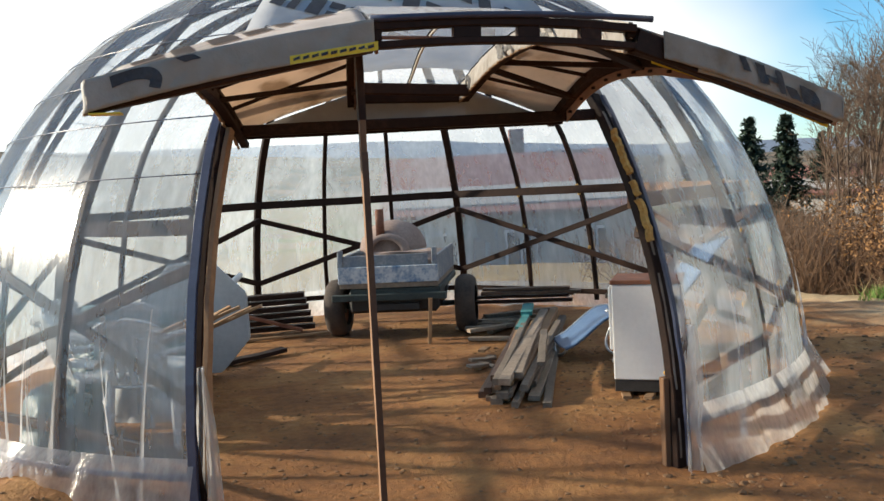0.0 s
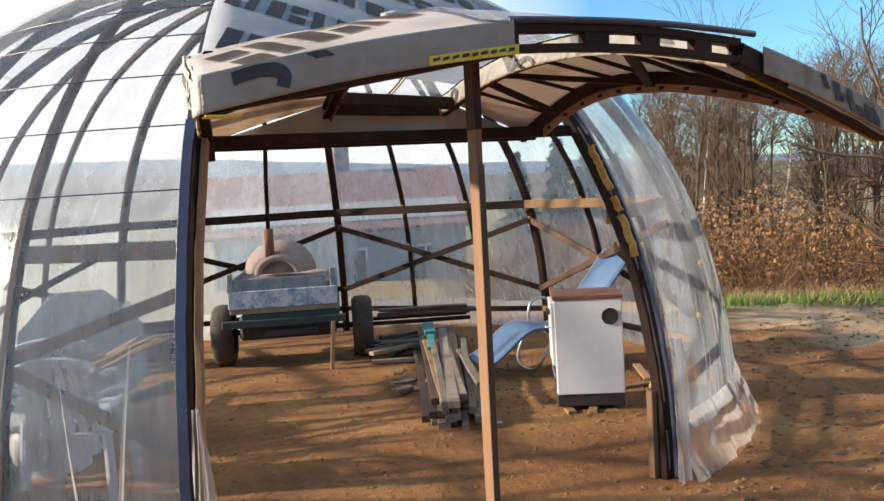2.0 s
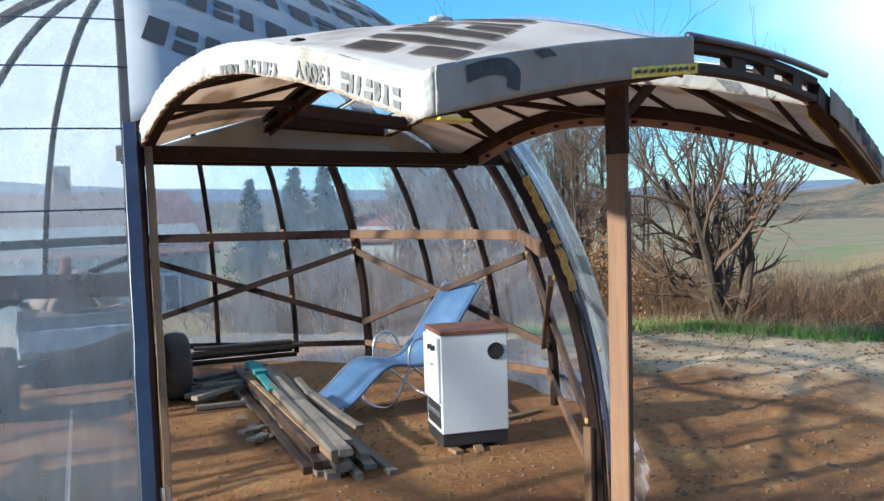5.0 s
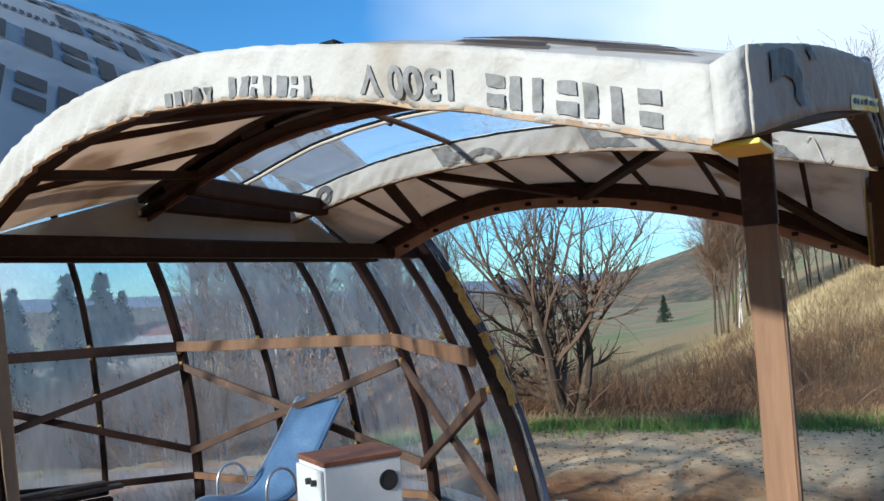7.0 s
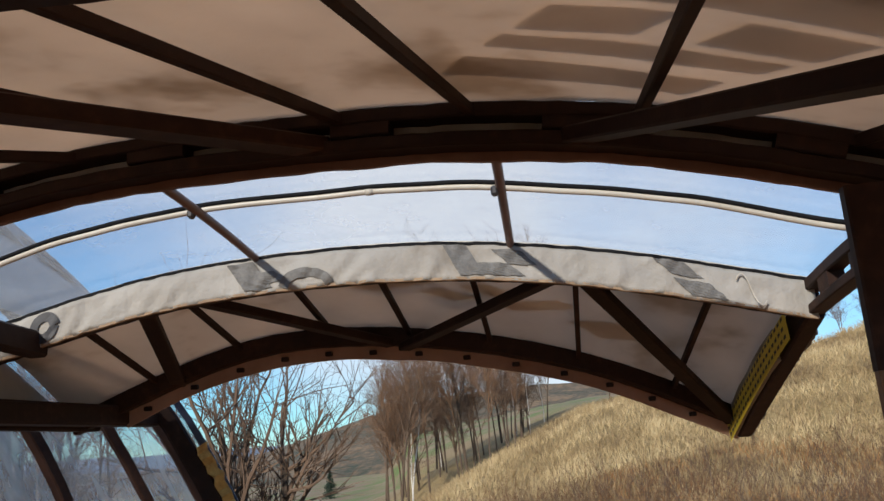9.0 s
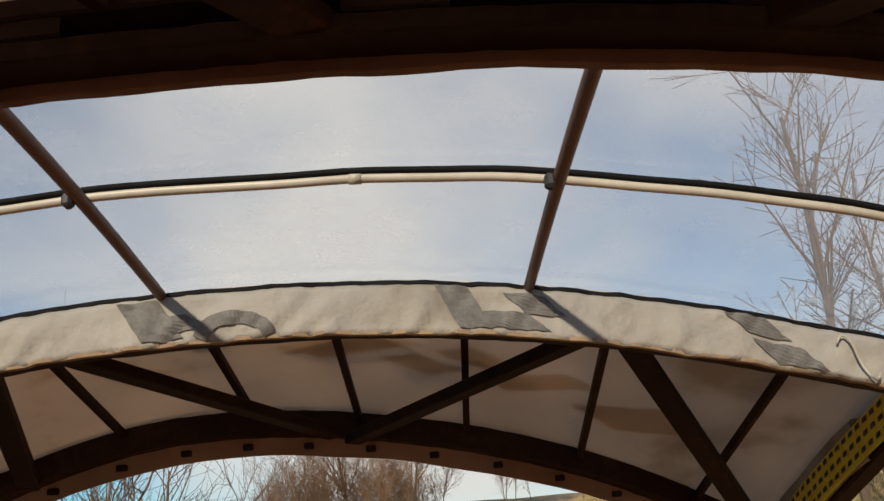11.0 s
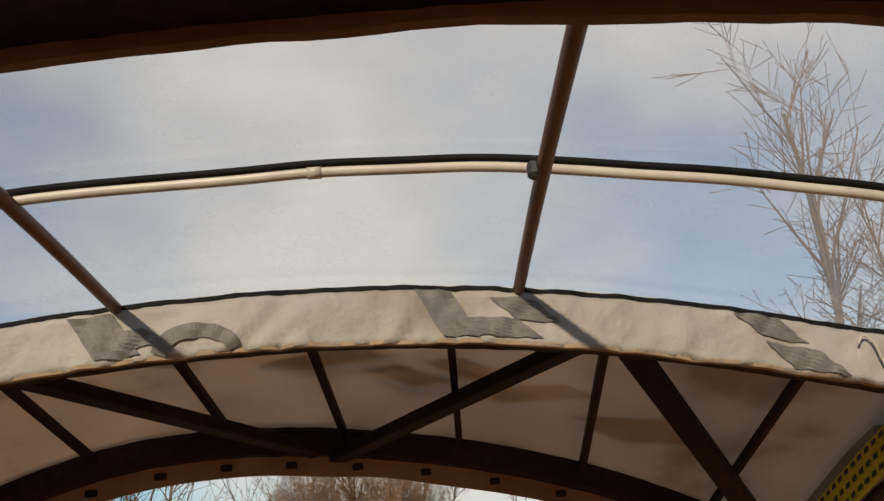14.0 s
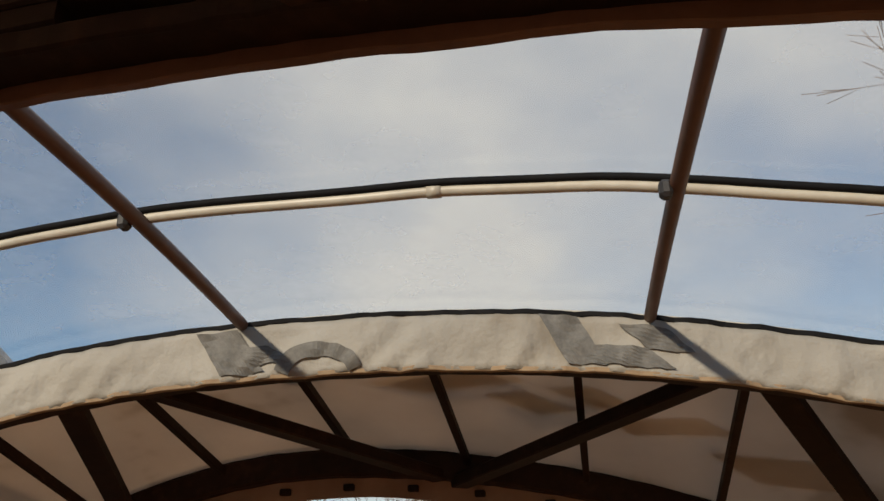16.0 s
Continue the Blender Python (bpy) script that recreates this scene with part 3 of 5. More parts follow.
for tier in range(2):
    for row in range(-1, 5):
        for c in range(7):
            u, v = 0.03 + row * 0.27 + c * 0.068 - tier * 0.10, 0.30 - c * 0.034 + tier * 0.30 + row * 0.012
            if 0.01 < u < 0.93 and 0.02 < v < 0.80:
                print_block(hut, M_PRINT, roof_uv, u, v, (0.050, -0.025), (0.026, 0.056), row * 2 + c, 0.006, HUT_INV)
bm = bmesh.new()
for row in range(4):
    for c in range(12):
        u, v = 0.10 + row * 0.27 + c * 0.016, 0.40 - c * 0.008 + row * 0.012
        if u < 0.97:
            mark(bm, roof_uv, u, v, (0.010, -0.005), (0.005, 0.014), 0.008)
tagged(hut_part("small_print", bm, M_PRINT, "line of small dark print"), kind="stuff")

# ---- entrance canopy ----
canopy = thing("entrance_canopy", "eyelid-shaped timber canopy with printed membrane and clear skylight", "canopy")


def spline(keys, n):
    """Smooth line through a few given points."""
    keys = [Vector(k) for k in keys]
    e = [keys[0] * 2 - keys[1], *keys, keys[-1] * 2 - keys[-2]]
    out_pts = []
    for i in range(1, len(e) - 2):
        for j in range(n):
            t = j / n
            p0, p1, p2, p3 = e[i - 1:i + 3]
            out_pts.append(0.5 * (2 * p1 + (p2 - p0) * t + (2 * p0 - 5 * p1 + 4 * p2 - p3) * t * t + (3 * p1 - p0 - 3 * p2 + p3) * t ** 3))
    out_pts.append(keys[-1])
    for _ in range(25):          # a bent board has no corners
        out_pts = [out_pts[0]] + [(a + b * 2 + c) / 4 for a, b, c in zip(out_pts, out_pts[1:], out_pts[2:])] + [out_pts[-1]]
    return out_pts


# the four arches, top edges, from the header beam out to the lip
ARCH = {
    "L": spline([(-0.86, 2.08, 1.90), (-0.98, 1.50, 2.11), (-1.08, 0.95, 2.14), (-1.16, 0.45, 2.05), (-1.215, -0.02, 1.915)], 20),
    "LM": spline([(-0.27, 2.02, 2.08), (-0.31, 1.45, 2.240), (-0.36, 0.90, 2.252), (-0.38, 0.40, 2.205), (-0.395, -0.09, 2.06)], 20),
    "RM": spline([(0.35, 1.92, 2.085), (0.40, 1.45, 2.197), (0.424, 0.90, 2.217), (0.45, 0.42, 2.163), (0.47, -0.08, 2.04)], 20),
    "R": spline([(0.86, 1.98, 1.90), (0.91, 1.45, 2.090), (0.965, 0.95, 2.092), (1.06, 0.42, 1.975), (1.215, -0.03, 1.780)], 20),
}


def arch_at(key, t):
    pts = ARCH[key]
    f = min(1, max(0, t)) * (len(pts) - 1)
    i = min(int(f), len(pts) - 2)
    return pts[i].lerp(pts[i + 1], f - i)


def arch_y(key, y):
    """The arch's top edge at a given y."""
    pts = ARCH[key]
    for p, q in zip(pts, pts[1:]):
        if (p.y - y) * (q.y - y) <= 0:
            return p.lerp(q, (p.y - y) / (p.y - q.y or 1))
    return pts[-1] if y < 0.5 else pts[0]


def lowered(key, d, x=0.0):
    return [p + V(x, 0, -d) for p in ARCH[key]]


# built-up arches: two bent boards with packing blocks between
for key, d in (("L", 0.085), ("LM", 0.072), ("RM", 0.08)):
    thin = 0.022 if key == "LM" else 0.030
    part("arch_board", sweep(lowered(key, 0.005 + thin / 2), 0.045, thin, wobble=0.001), M_STAIN, canopy)
    part("arch_board", sweep(lowered(key, d - thin / 2), 0.045, thin, wobble=0.001), M_STAIN, canopy)
    for i in range(6):
        p, q = arch_at(key, 0.06 + i * 0.16), arch_at(key, 0.06 + i * 0.16 + 0.045)
        part("packing_block", beam(p - V(0, 0, d / 2), q - V(0, 0, d / 2), 0.04, d - 0.05), M_STAIN, canopy)
part("arch_board", sweep(lowered("R", 0.022), 0.045, 0.056, wobble=0.001), M_STAIN, canopy)
part("slot_liner", sweep([p + V(0.016, 0, -0.040) for p in ARCH["LM"]], 0.003, 0.05), M_WRAP, canopy, "pale membrane behind the slots of the arch")
part("hem", sweep([p + V(0.018, 0, -0.078 + 0.004 * noise.noise(p * 14)) for p in ARCH["LM"]], 0.010, 0.016, wobble=0.0008), M_STRUT, canopy, "ragged red-brown hem under the arch")

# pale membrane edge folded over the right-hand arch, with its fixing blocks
part("edge_strip", sweep([p + V(0.034, 0, -0.052 - 0.006 * noise.noise(p * 5)) for p in ARCH["R"][5:]], 0.006, 0.075), M_EDGE, canopy, "folded membrane edge, tinted pinkish as if sunlit")
for i in range(13):
    p = arch_at("R", 0.10 + i * 0.068)
    part("fixing_block", box(p.x + 0.026, p.y, p.z - 0.068, 0.016, 0.022, 0.014, 0.002), M_STAIN, canopy)


def panel(k0, k1, lift=0.0, bulge=0.012):
    def fn(u, v):
        p = arch_at(k0, v).lerp(arch_at(k1, v), u)
        return p + V(0, 0, lift + bulge * math.sin(math.pi * u) + 0.005 * noise.noise(p * 7))
    return fn


LEFT_FLAT = panel("L", "LM", 0.004)


def LEFT(u, v):
    """The left-hand membrane rolls down over the arch at its edge."""
    return LEFT_FLAT(u, v) + V(-0.03 * (1 - u) ** 12, 0, -0.012 * (1 - u) ** 10)


RIGHT = panel("RM", "R", 0.004)
part("membrane_panel", sheet(LEFT, 24, 60, 0.003), M_MEMBRANE, canopy, "pale printed roofing membrane", True)
part("membrane_panel", sheet(RIGHT, 14, 40, 0.003), M_MEMBRANE, canopy, "pale printed roofing membrane", True)
part("skylight_film", sheet(panel("LM", "RM", 0.016, 0.012), 10, 40), M_FILM_CLEAR, canopy, "clear stretched film", True)
SKY = panel("LM", "RM", 0.000, 0.012)
part("skylight_tube", pipe([SKY(0.5, i / 60) for i in range(61)], 0.0068), M_TUBE, canopy, "cream-painted round tube", True)
part("tube_seal", pipe([SKY(0.495, i / 60) + V(-0.003, 0, 0.0075) for i in range(61)], 0.0046, 6), M_SEAL, canopy, "black rubber seal", True)
for y in (1.205, 0.583):
    a, b = arch_y("LM", y - 0.005), arch_y("RM", y + 0.014)
    b += V(-0.036, 0, 0.004)
    pts = [a.lerp(b, i / 8) + V(0, 0, -0.012 * (1 - i / 8) + 0.008 * math.sin(math.pi * i / 8)) for i in range(9)]
    part("cross_strut", pipe(pts, 0.0095, 8), M_STRUT, canopy, "red-brown round strut", True)
    c = a.lerp(b, 0.5) + V(0, 0, -0.002)
    part("tube_clamp", box(c.x - 0.004, c.y + 0.013, c.z, 0.018, 0.014, 0.020, 0.004), M_PRINT, canopy, "black clamp at the tube crossing")
part("glazing_bead", sweep([p + V(-0.012, 0, 0.008) for p in ARCH["RM"]], 0.016, 0.012), M_TUBE, canopy, "pale bead along the film")


# cloth wraps round the arches and the lip
def wrap_arch(key, side, top, bottom, v0=0.0, v1=1.0, n=60):
    def fn(u, v):
        p = arch_at(key, v0 + (v1 - v0) * u)
        k = noise.noise(V(u * 26, v * 1.5, side)) * 0.007 + (0.006 + 0.006 * v * v) * noise.noise(V(u * 75 + 2.5 * v, v * 1.2, 3))
        hem = 0.003 * noise.noise(V(u * 22, 5, side)) * v
        return p + V(side + (k if side > 0 else -k), 0, top + (bottom - top) * v + hem)
    return fn


WL, WR, WT = -0.0030, -0.0040, -0.004        # which way the print lies off each cloth
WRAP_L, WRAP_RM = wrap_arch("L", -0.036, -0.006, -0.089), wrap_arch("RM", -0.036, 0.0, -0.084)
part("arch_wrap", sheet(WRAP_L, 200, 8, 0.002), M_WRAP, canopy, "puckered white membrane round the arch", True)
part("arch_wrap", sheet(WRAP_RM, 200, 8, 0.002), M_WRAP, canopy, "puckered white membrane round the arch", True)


for cloth, n in ((WRAP_L, 90), (WRAP_RM, 90)):
    part("hem", sweep([cloth(i / n, 0.98) + V(0.006, 0, 0.0) for i in range(n + 1)], 0.012, 0.007), M_HEM, canopy, "dirty folded hem")
part("film_gasket", sweep([WRAP_RM(i / 80, 0.0) + V(0.004, 0, 0.004 + 0.002 * noise.noise(V(i * 0.7, 0, 0))) for i in range(81)], 0.010, 0.008), M_SEAL, canopy, "black mastic line under the film edge")


def wrap_lip(p, q, d):
    def fn(u, v):
        b = p.lerp(q, u) + V(0, 0, 0.014 * math.sin(math.pi * u))
        k = noise.noise(V(u * 14, v * 2, 3.0)) * 0.005 + noise.noise(V(u * 38 + 2 * v, v * 2, 8.0)) * 0.004 * (0.4 + v)
        return b + V(0, -0.034 + k, 0.012 - d * v)
    return fn


PL, PLM, PRM, PR = (ARCH[k][-1] for k in ("L", "LM", "RM", "R"))
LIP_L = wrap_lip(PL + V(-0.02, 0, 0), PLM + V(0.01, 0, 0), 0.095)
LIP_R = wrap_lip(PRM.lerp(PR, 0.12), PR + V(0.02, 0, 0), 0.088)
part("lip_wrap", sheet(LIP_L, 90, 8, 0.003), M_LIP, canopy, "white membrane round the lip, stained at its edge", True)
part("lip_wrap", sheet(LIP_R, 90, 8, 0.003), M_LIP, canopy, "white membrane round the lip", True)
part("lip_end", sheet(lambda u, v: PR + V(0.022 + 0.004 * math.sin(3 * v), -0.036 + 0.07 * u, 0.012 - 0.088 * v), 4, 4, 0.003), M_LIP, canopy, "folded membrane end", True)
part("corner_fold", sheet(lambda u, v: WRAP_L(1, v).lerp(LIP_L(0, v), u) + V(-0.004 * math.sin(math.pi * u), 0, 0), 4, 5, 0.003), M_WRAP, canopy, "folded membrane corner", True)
for p, q in ((PL, PLM), (PRM, PR)):
    part("lip_beam", beam(p - V(0, 0, 0.045), q - V(0, 0, 0.045), 0.045, 0.075, steps=4), M_STAIN, canopy)
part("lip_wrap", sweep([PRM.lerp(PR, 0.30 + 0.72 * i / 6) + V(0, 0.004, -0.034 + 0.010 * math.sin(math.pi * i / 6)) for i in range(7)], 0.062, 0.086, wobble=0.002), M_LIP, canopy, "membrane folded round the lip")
mid = [PLM.lerp(PRM, i / 8) + V(0, 0, 0.02 * math.sin(math.pi * i / 8)) for i in range(9)]
part("lip_board", sweep([p - V(0, 0, 0.008) for p in mid], 0.04, 0.026), M_STAIN, canopy)
part("lip_board", sweep([p - V(0, 0, 0.064) for p in mid], 0.04, 0.022), M_STAIN, canopy)
for a, b in ((0.30, 0.40), (0.54, 0.62), (0.78, 0.86), (0.0, 0.04)):
    p, q = PLM.lerp(PRM, a), PLM.lerp(PRM, b)
    part("packing_block", beam(p - V(0, 0, 0.026), q - V(0, 0, 0.026), 0.036, 0.05), M_STAIN, canopy)
part("rolled_film", pipe([PLM.lerp(PRM, i / 10 * 1.06) + V(0, -0.026, 0.014 + 0.018 * math.sin(math.pi * i / 11)) for i in range(11)], 0.011, 8), M_BLUE_STRIP, canopy, "black roll along the skylight edge", True)

# print on the wraps and the left panel
for c in range(7):
    print_block(canopy, M_PRINT_GREY, WRAP_L, 0.853 + c * 0.0175, 0.89, (0.007 if c % 3 == 2 else 0.0135, 0.0), (0, -0.50), c, WL)
    print_block(canopy, M_PRINT_GREY, WRAP_L, 0.597 + c * 0.0148, 0.97, (0.006 if c % 3 == 2 else 0.011, 0.0), (0, -0.40), c + 1, WL)


def lettering(name, text, fn, u0, v0, ku, kv, lift, mat, parent, label):
    """Words printed on a cloth: the built-in font laid along its surface."""
    cu = bpy.data.curves.new(name, "FONT")
    cu.body, cu.offset = text, 0.03
    ob = bpy.data.objects.new(name, cu)
    scene.collection.objects.link(ob)
    bpy.context.view_layer.update()
    me = bpy.data.meshes.new_from_object(ob.evaluated_get(bpy.context.evaluated_depsgraph_get()))
    bpy.data.objects.remove(ob)
    b = bmesh.new()
    b.from_mesh(me)
    bmesh.ops.subdivide_edges(b, edges=[e for e in b.edges if e.calc_length() > 0.12], cuts=3, use_grid_fill=False)
    bmesh.ops.triangulate(b, faces=b.faces[:])
    for v in b.verts:
        u, w = u0 + ku * v.co.x, v0 + kv * v.co.y
        p, du, dv = fn(u, w), fn(u + 0.01, w), fn(u, w + 0.01)
        v.co = p + (du - p).cross(dv - p).normalized() * lift
    return part(name, b, mat, parent, label)


lettering("print_mark", "1300 V", WRAP_L, 0.832, 0.39, -0.0305, 0.70, WL, M_PRINT_GREY, canopy, "grey printed figures upside down")
bm = bmesh.new()
for c in range(5):
    mark(bm, WRAP_L, 0.505 + c * 0.0145, 0.99, (0.010, 0.0), (0, -0.30), WL)
tagged(part("small_print", bm, M_PRINT_GREY, canopy, "line of grey print along the arch"), kind="stuff")


def print_band(parent, mat, fn, keys, width, lift, ratio=9.0):
    """A curved printed band along keys on a cloth; width in the cloth's own units."""
    line = spline([(a, b, 0) for a, b in keys], 8)
    b = bmesh.new()
    rows = []
    for i, p in enumerate(line):
        t = line[min(i + 1, len(line) - 1)] - line[max(i - 1, 0)]
        t = V(t.x * ratio, t.y, 0).normalized()
        rows.append([])
        for k in (-1, 0, 1):
            u, v = p.x - t.y * k * width / ratio, min(0.97, max(0.03, p.y + t.x * k * width))
            q, du, dv = fn(u, v), fn(u + 0.01, v), fn(u, v + 0.01)
            rows[-1].append(b.verts.new(q + (du - q).cross(dv - q).normalized() * lift))
    for a, c in zip(rows, rows[1:]):
        for k in (0, 1):
            b.faces.new((a[k], a[k + 1], c[k + 1], c[k]))
    return part("print_mark", b, mat, parent)


print_band(canopy, M_PRINT, LIP_L, ((0.09, 0.30), (0.16, 0.22), (0.225, 0.30), (0.245, 0.55), (0.235, 0.80)), 0.18, -0.006)
print_block(canopy, M_PRINT, LIP_L, 0.31, 0.04, (0.06, 0.0), (0.03, 0.20), -1, -0.006)
for u, w, v0, v1 in ((0.40, 0.035, 0.05, 0.55), (0.49, 0.05, 0.10, 0.80), (0.545, 0.08, 0.42, 0.62), (0.60, 0.04, 0.10, 0.92), (0.66, 0.07, 0.55, 0.95), (0.74, 0.10, 0.32, 0.95)):
    print_block(canopy, M_PRINT, LIP_R, u, v0, (w, 0), (0.03, v1 - v0), -1, -0.006)
print_band(canopy, M_PRINT, WRAP_RM, [(0.095 + 0.014 * math.cos(a * math.pi / 4), 0.5 + 0.33 * math.sin(a * math.pi / 4)) for a in range(9)], 0.14, WR, 25.0)
print_band(canopy, M_PRINT_GREY, WRAP_RM, ((0.385, 0.92), (0.392, 0.62), (0.41, 0.52), (0.43, 0.66), (0.436, 0.92)), 0.13, WR, 25.0)
for u, w, v0, h, k in ((0.323, 0.03, 0.05, 0.85, 1), (0.345, 0.03, 0.40, 0.35, 1), (0.571, 0.03, 0.0, 0.9, 3), (0.592, 0.06, 0.52, 0.36, 3), (0.632, 0.036, 0.12, 0.42, 3), (0.825, 0.035, 0.0, 0.4, 1), (0.845, 0.04, 0.5, 0.42, 1)):
    print_block(canopy, M_PRINT_GREY, WRAP_RM, u, v0, (w, 0.0), (0.02, h), -1, WR)
for c in range(6):
    print_block(canopy, M_SHEER, LEFT, 0.14 + c * 0.13, 0.97 - c * 0.030, (0.105, -0.022), (-0.10, -0.16), c, WT)
for c in range(7):
    print_block(canopy, M_PRINT_THIN, RIGHT, 0.15 + 0.09 * c, 0.12 + c * 0.10, (0.10, 0.05), (-0.12, 0.09), c + 2, WT)

# yellow printed tape
bm = bmesh.new()
LT = lambda u, v: LIP_L(0.70 + 0.31 * u, 0.72 + 0.27 * v) + V(0, -0.005, 0)
part("yellow_tape", sheet(LT, 12, 2), M_TAPE, canopy, "yellow printed sealing tape")
for i in range(9):
    mark(bm, LT, 0.04 + i * 0.105, 0.35, (0.075, -0.1), (0, 0.35), -0.003)
part("tape_print", bm, M_PRINT, canopy, "dark printed bars")
RT = lambda u, v: PRM.lerp(PR, 0.10 + 0.92 * u) + V(0, 0.041 - 0.004 * v, -0.022 - 0.066 * v + 0.010 * math.sin(math.pi * u))
part("yellow_tape", sheet(RT, 12, 2), M_TAPE, canopy, "yellow printed sealing tape")
bm = bmesh.new()
for i in range(22):
    for j in range(3):
        mark(bm, RT, 0.02 + i * 0.044 + 0.012 * (j % 2), 0.08 + j * 0.32, (0.026, 0.0), (0.004, 0.13), 0.003)
        mark(bm, RT, 0.02 + i * 0.044 + 0.012 * (j % 2), 0.08 + j * 0.32, (0.026, 0.0), (0.004, 0.13), -0.003)
part("tape_print", bm, M_PRINT, canopy, "dark printed bars")
part("yellow_tape", box(PL.x + 0.03, PL.y - 0.015, PL.z - 0.088, 0.09, 0.05, 0.006, 0.001), M_TAPE, canopy, "scrap of yellow tape")

# purlins and braces under the membrane
for a, b, ys in (("L", "LM", ((1.80, 1.62), (1.56, 1.25), (1.26, 1.02), (0.98, 0.80), (0.71, 0.60), (0.38, 0.36), (0.02, 0.08))), ("RM", "R", ((1.72, 1.72), (1.46, 1.46), (1.18, 1.18), (0.95, 0.95), (0.71, 0.71), (0.45, 0.45), (0.12, 0.174)))):
    for ya, yb in ys:
        part("purlin", beam(arch_y(a, ya) - V(0, 0, 0.014), arch_y(b, yb) - V(0, 0, 0.014), 0.014, 0.018), M_STAIN, canopy)
LOW = V(0, 0, 0.052)
for a, ya, b, yb in (("RM", 1.42, "R", 1.01), ("R", 0.97, "RM", 0.48), ("RM", 0.44, "R", 0.0), ("RM", 1.52, "R", 1.66),
                     ("L", 1.25, "LM", 0.84), ("LM", 0.46, "L", 0.08), ("LM", 1.75, "L", 1.60)):
    part("diagonal_brace", beam(arch_y(a, ya) - LOW, arch_y(b, yb) - LOW * (0.8 if b == "R" else 1), 0.044, 0.024), M_STAIN, canopy)
# struts back to the header beam, with a membrane strip behind
for k0, k1 in (("L", "LM"), ("LM", "RM"), ("RM", "R")):
    p, q = ARCH[k0][0], ARCH[k1][0]
    part("back_strip", sheet(lambda u, v, p=p, q=q: (p.lerp(q, u) + V(0, 0.02, 0.004)).lerp(V(p.lerp(q, u).x, p.lerp(q, u).y - 0.02, 1.895 + 0.008 * noise.noise(V(u * 6, 0, p.x))), v), 14, 4, 0.002), M_WRAP, canopy, "pale membrane strip over the header")
for y, z0 in ((1.78, -0.07), (1.95, -0.05)):
    part("cross_beam", beam(arch_y("LM", y) + V(0, 0, z0), arch_y("RM", y) + V(0, 0, z0), 0.05, 0.06, steps=3), M_STAIN, canopy)
part("header_board", beam(ARCH["L"][0] + V(-0.06, -0.03, -0.012), ARCH["R"][0] + V(0.06, -0.03, -0.012), 0.045, 0.055, steps=4, wobble=0.002), M_STAIN, canopy)
POST = [V(-0.428 + 0.012 * (1 - i / 12), 0.085, 2.03 - i * 0.174) for i in range(13)]
post = part("post", sweep(POST, 0.020, 0.060, [V(0, 1, 0)] * 13, wobble=0.0012), M_POST, canopy, "sawn timber post set on the earth")
# darker sleeve over the uppermost stretch of the post
part("stained_top", sweep([POST[0].lerp(POST[2], 0.7 * i / 4) for i in range(5)], 0.024, 0.064, [V(0, 1, 0)] * 5), M_STAIN, post, "darker head of the post")
# dark strip paints the shade on the front edge, turned from the sun
part("stained_edge", sweep([p + V(0, -0.0315, 0) for p in POST[2:]], 0.021, 0.004, [V(0, 1, 0)] * 11), M_BROWN, post, "narrow edge coloured dark brown for its shade")
bm = bmesh.new()
bmesh.ops.create_icosphere(bm, subdivisions=3, radius=1.0)
for v in bm.verts:
    v.co = V(v.co.x * 0.055, v.co.y * 0.022, v.co.z * 0.018) * (1 + 0.25 * noise.noise(v.co * 2.2))
part("black_clip", box(-1.10, 0.58, 2.088, 0.03, 0.032, 0.012, 0.003), M_SEAL, canopy, "small black clip on the arch")
wad = tagged(part("plastic_wad", bm, M_WRAP, None, "", True), "crumpled white plastic wad lying on the canopy", "plastic wad")
wad.location = (-0.36, 0.80, 2.275)

part("wire_hook", pipe([WRAP_RM(0.915 + 0.03 * i / 12, 0.30 + 0.45 * i / 12 - 0.3 * math.sin(i / 12 * 6.2)) + V(-0.012, 0, 0) for i in range(13)], 0.0022, 6), M_TUBE, canopy, "bent pale wire hook", True)

# dried foam squeezed out at the joints of the frame
random.seed(31)
for k in (1, 2, 3):
    for f in (0, 1 / 3, 2 / 3):
        deg = MAIN[k] + (MAIN[k + 1] - MAIN[k]) * f
        for z in (RING_Z + 0.035, RING_Z - 0.05, 1.24 - 0.74 * f + 0.02, 0.50 + 0.74 * f):
            if random.random() < 0.25:
                continue
            b = bmesh.new()
            bmesh.ops.create_icosphere(b, subdivisions=2, radius=1.0)
            c, q = dome(deg, z, -0.075), random.uniform(0, 40)
            for v in b.verts:
                v.co = c + V(v.co.x * 0.020, v.co.y * 0.020, v.co.z * random.uniform(0.020, 0.024)) * (1 + 0.5 * noise.noise(v.co * 1.4 + V(q, 0, 0)))
            hut_part("foam_blob", b, M_FOAM, "dried yellow foam at a joint", True)

part("tube_joint", pipe([SKY(0.5, 0.520 + 0.004 * i) for i in range(3)], 0.0082), M_TUBE, canopy, "sleeve joining the tube", True)

hut_part("cable_loop", pipe([(1.40 + 0.035 * math.cos(i * math.pi / 8), 1.36, 0.21 + 0.03 * math.sin(i * math.pi / 8)) for i in range(16)], 0.005, 6), M_PRINT, "black cable loop", True)

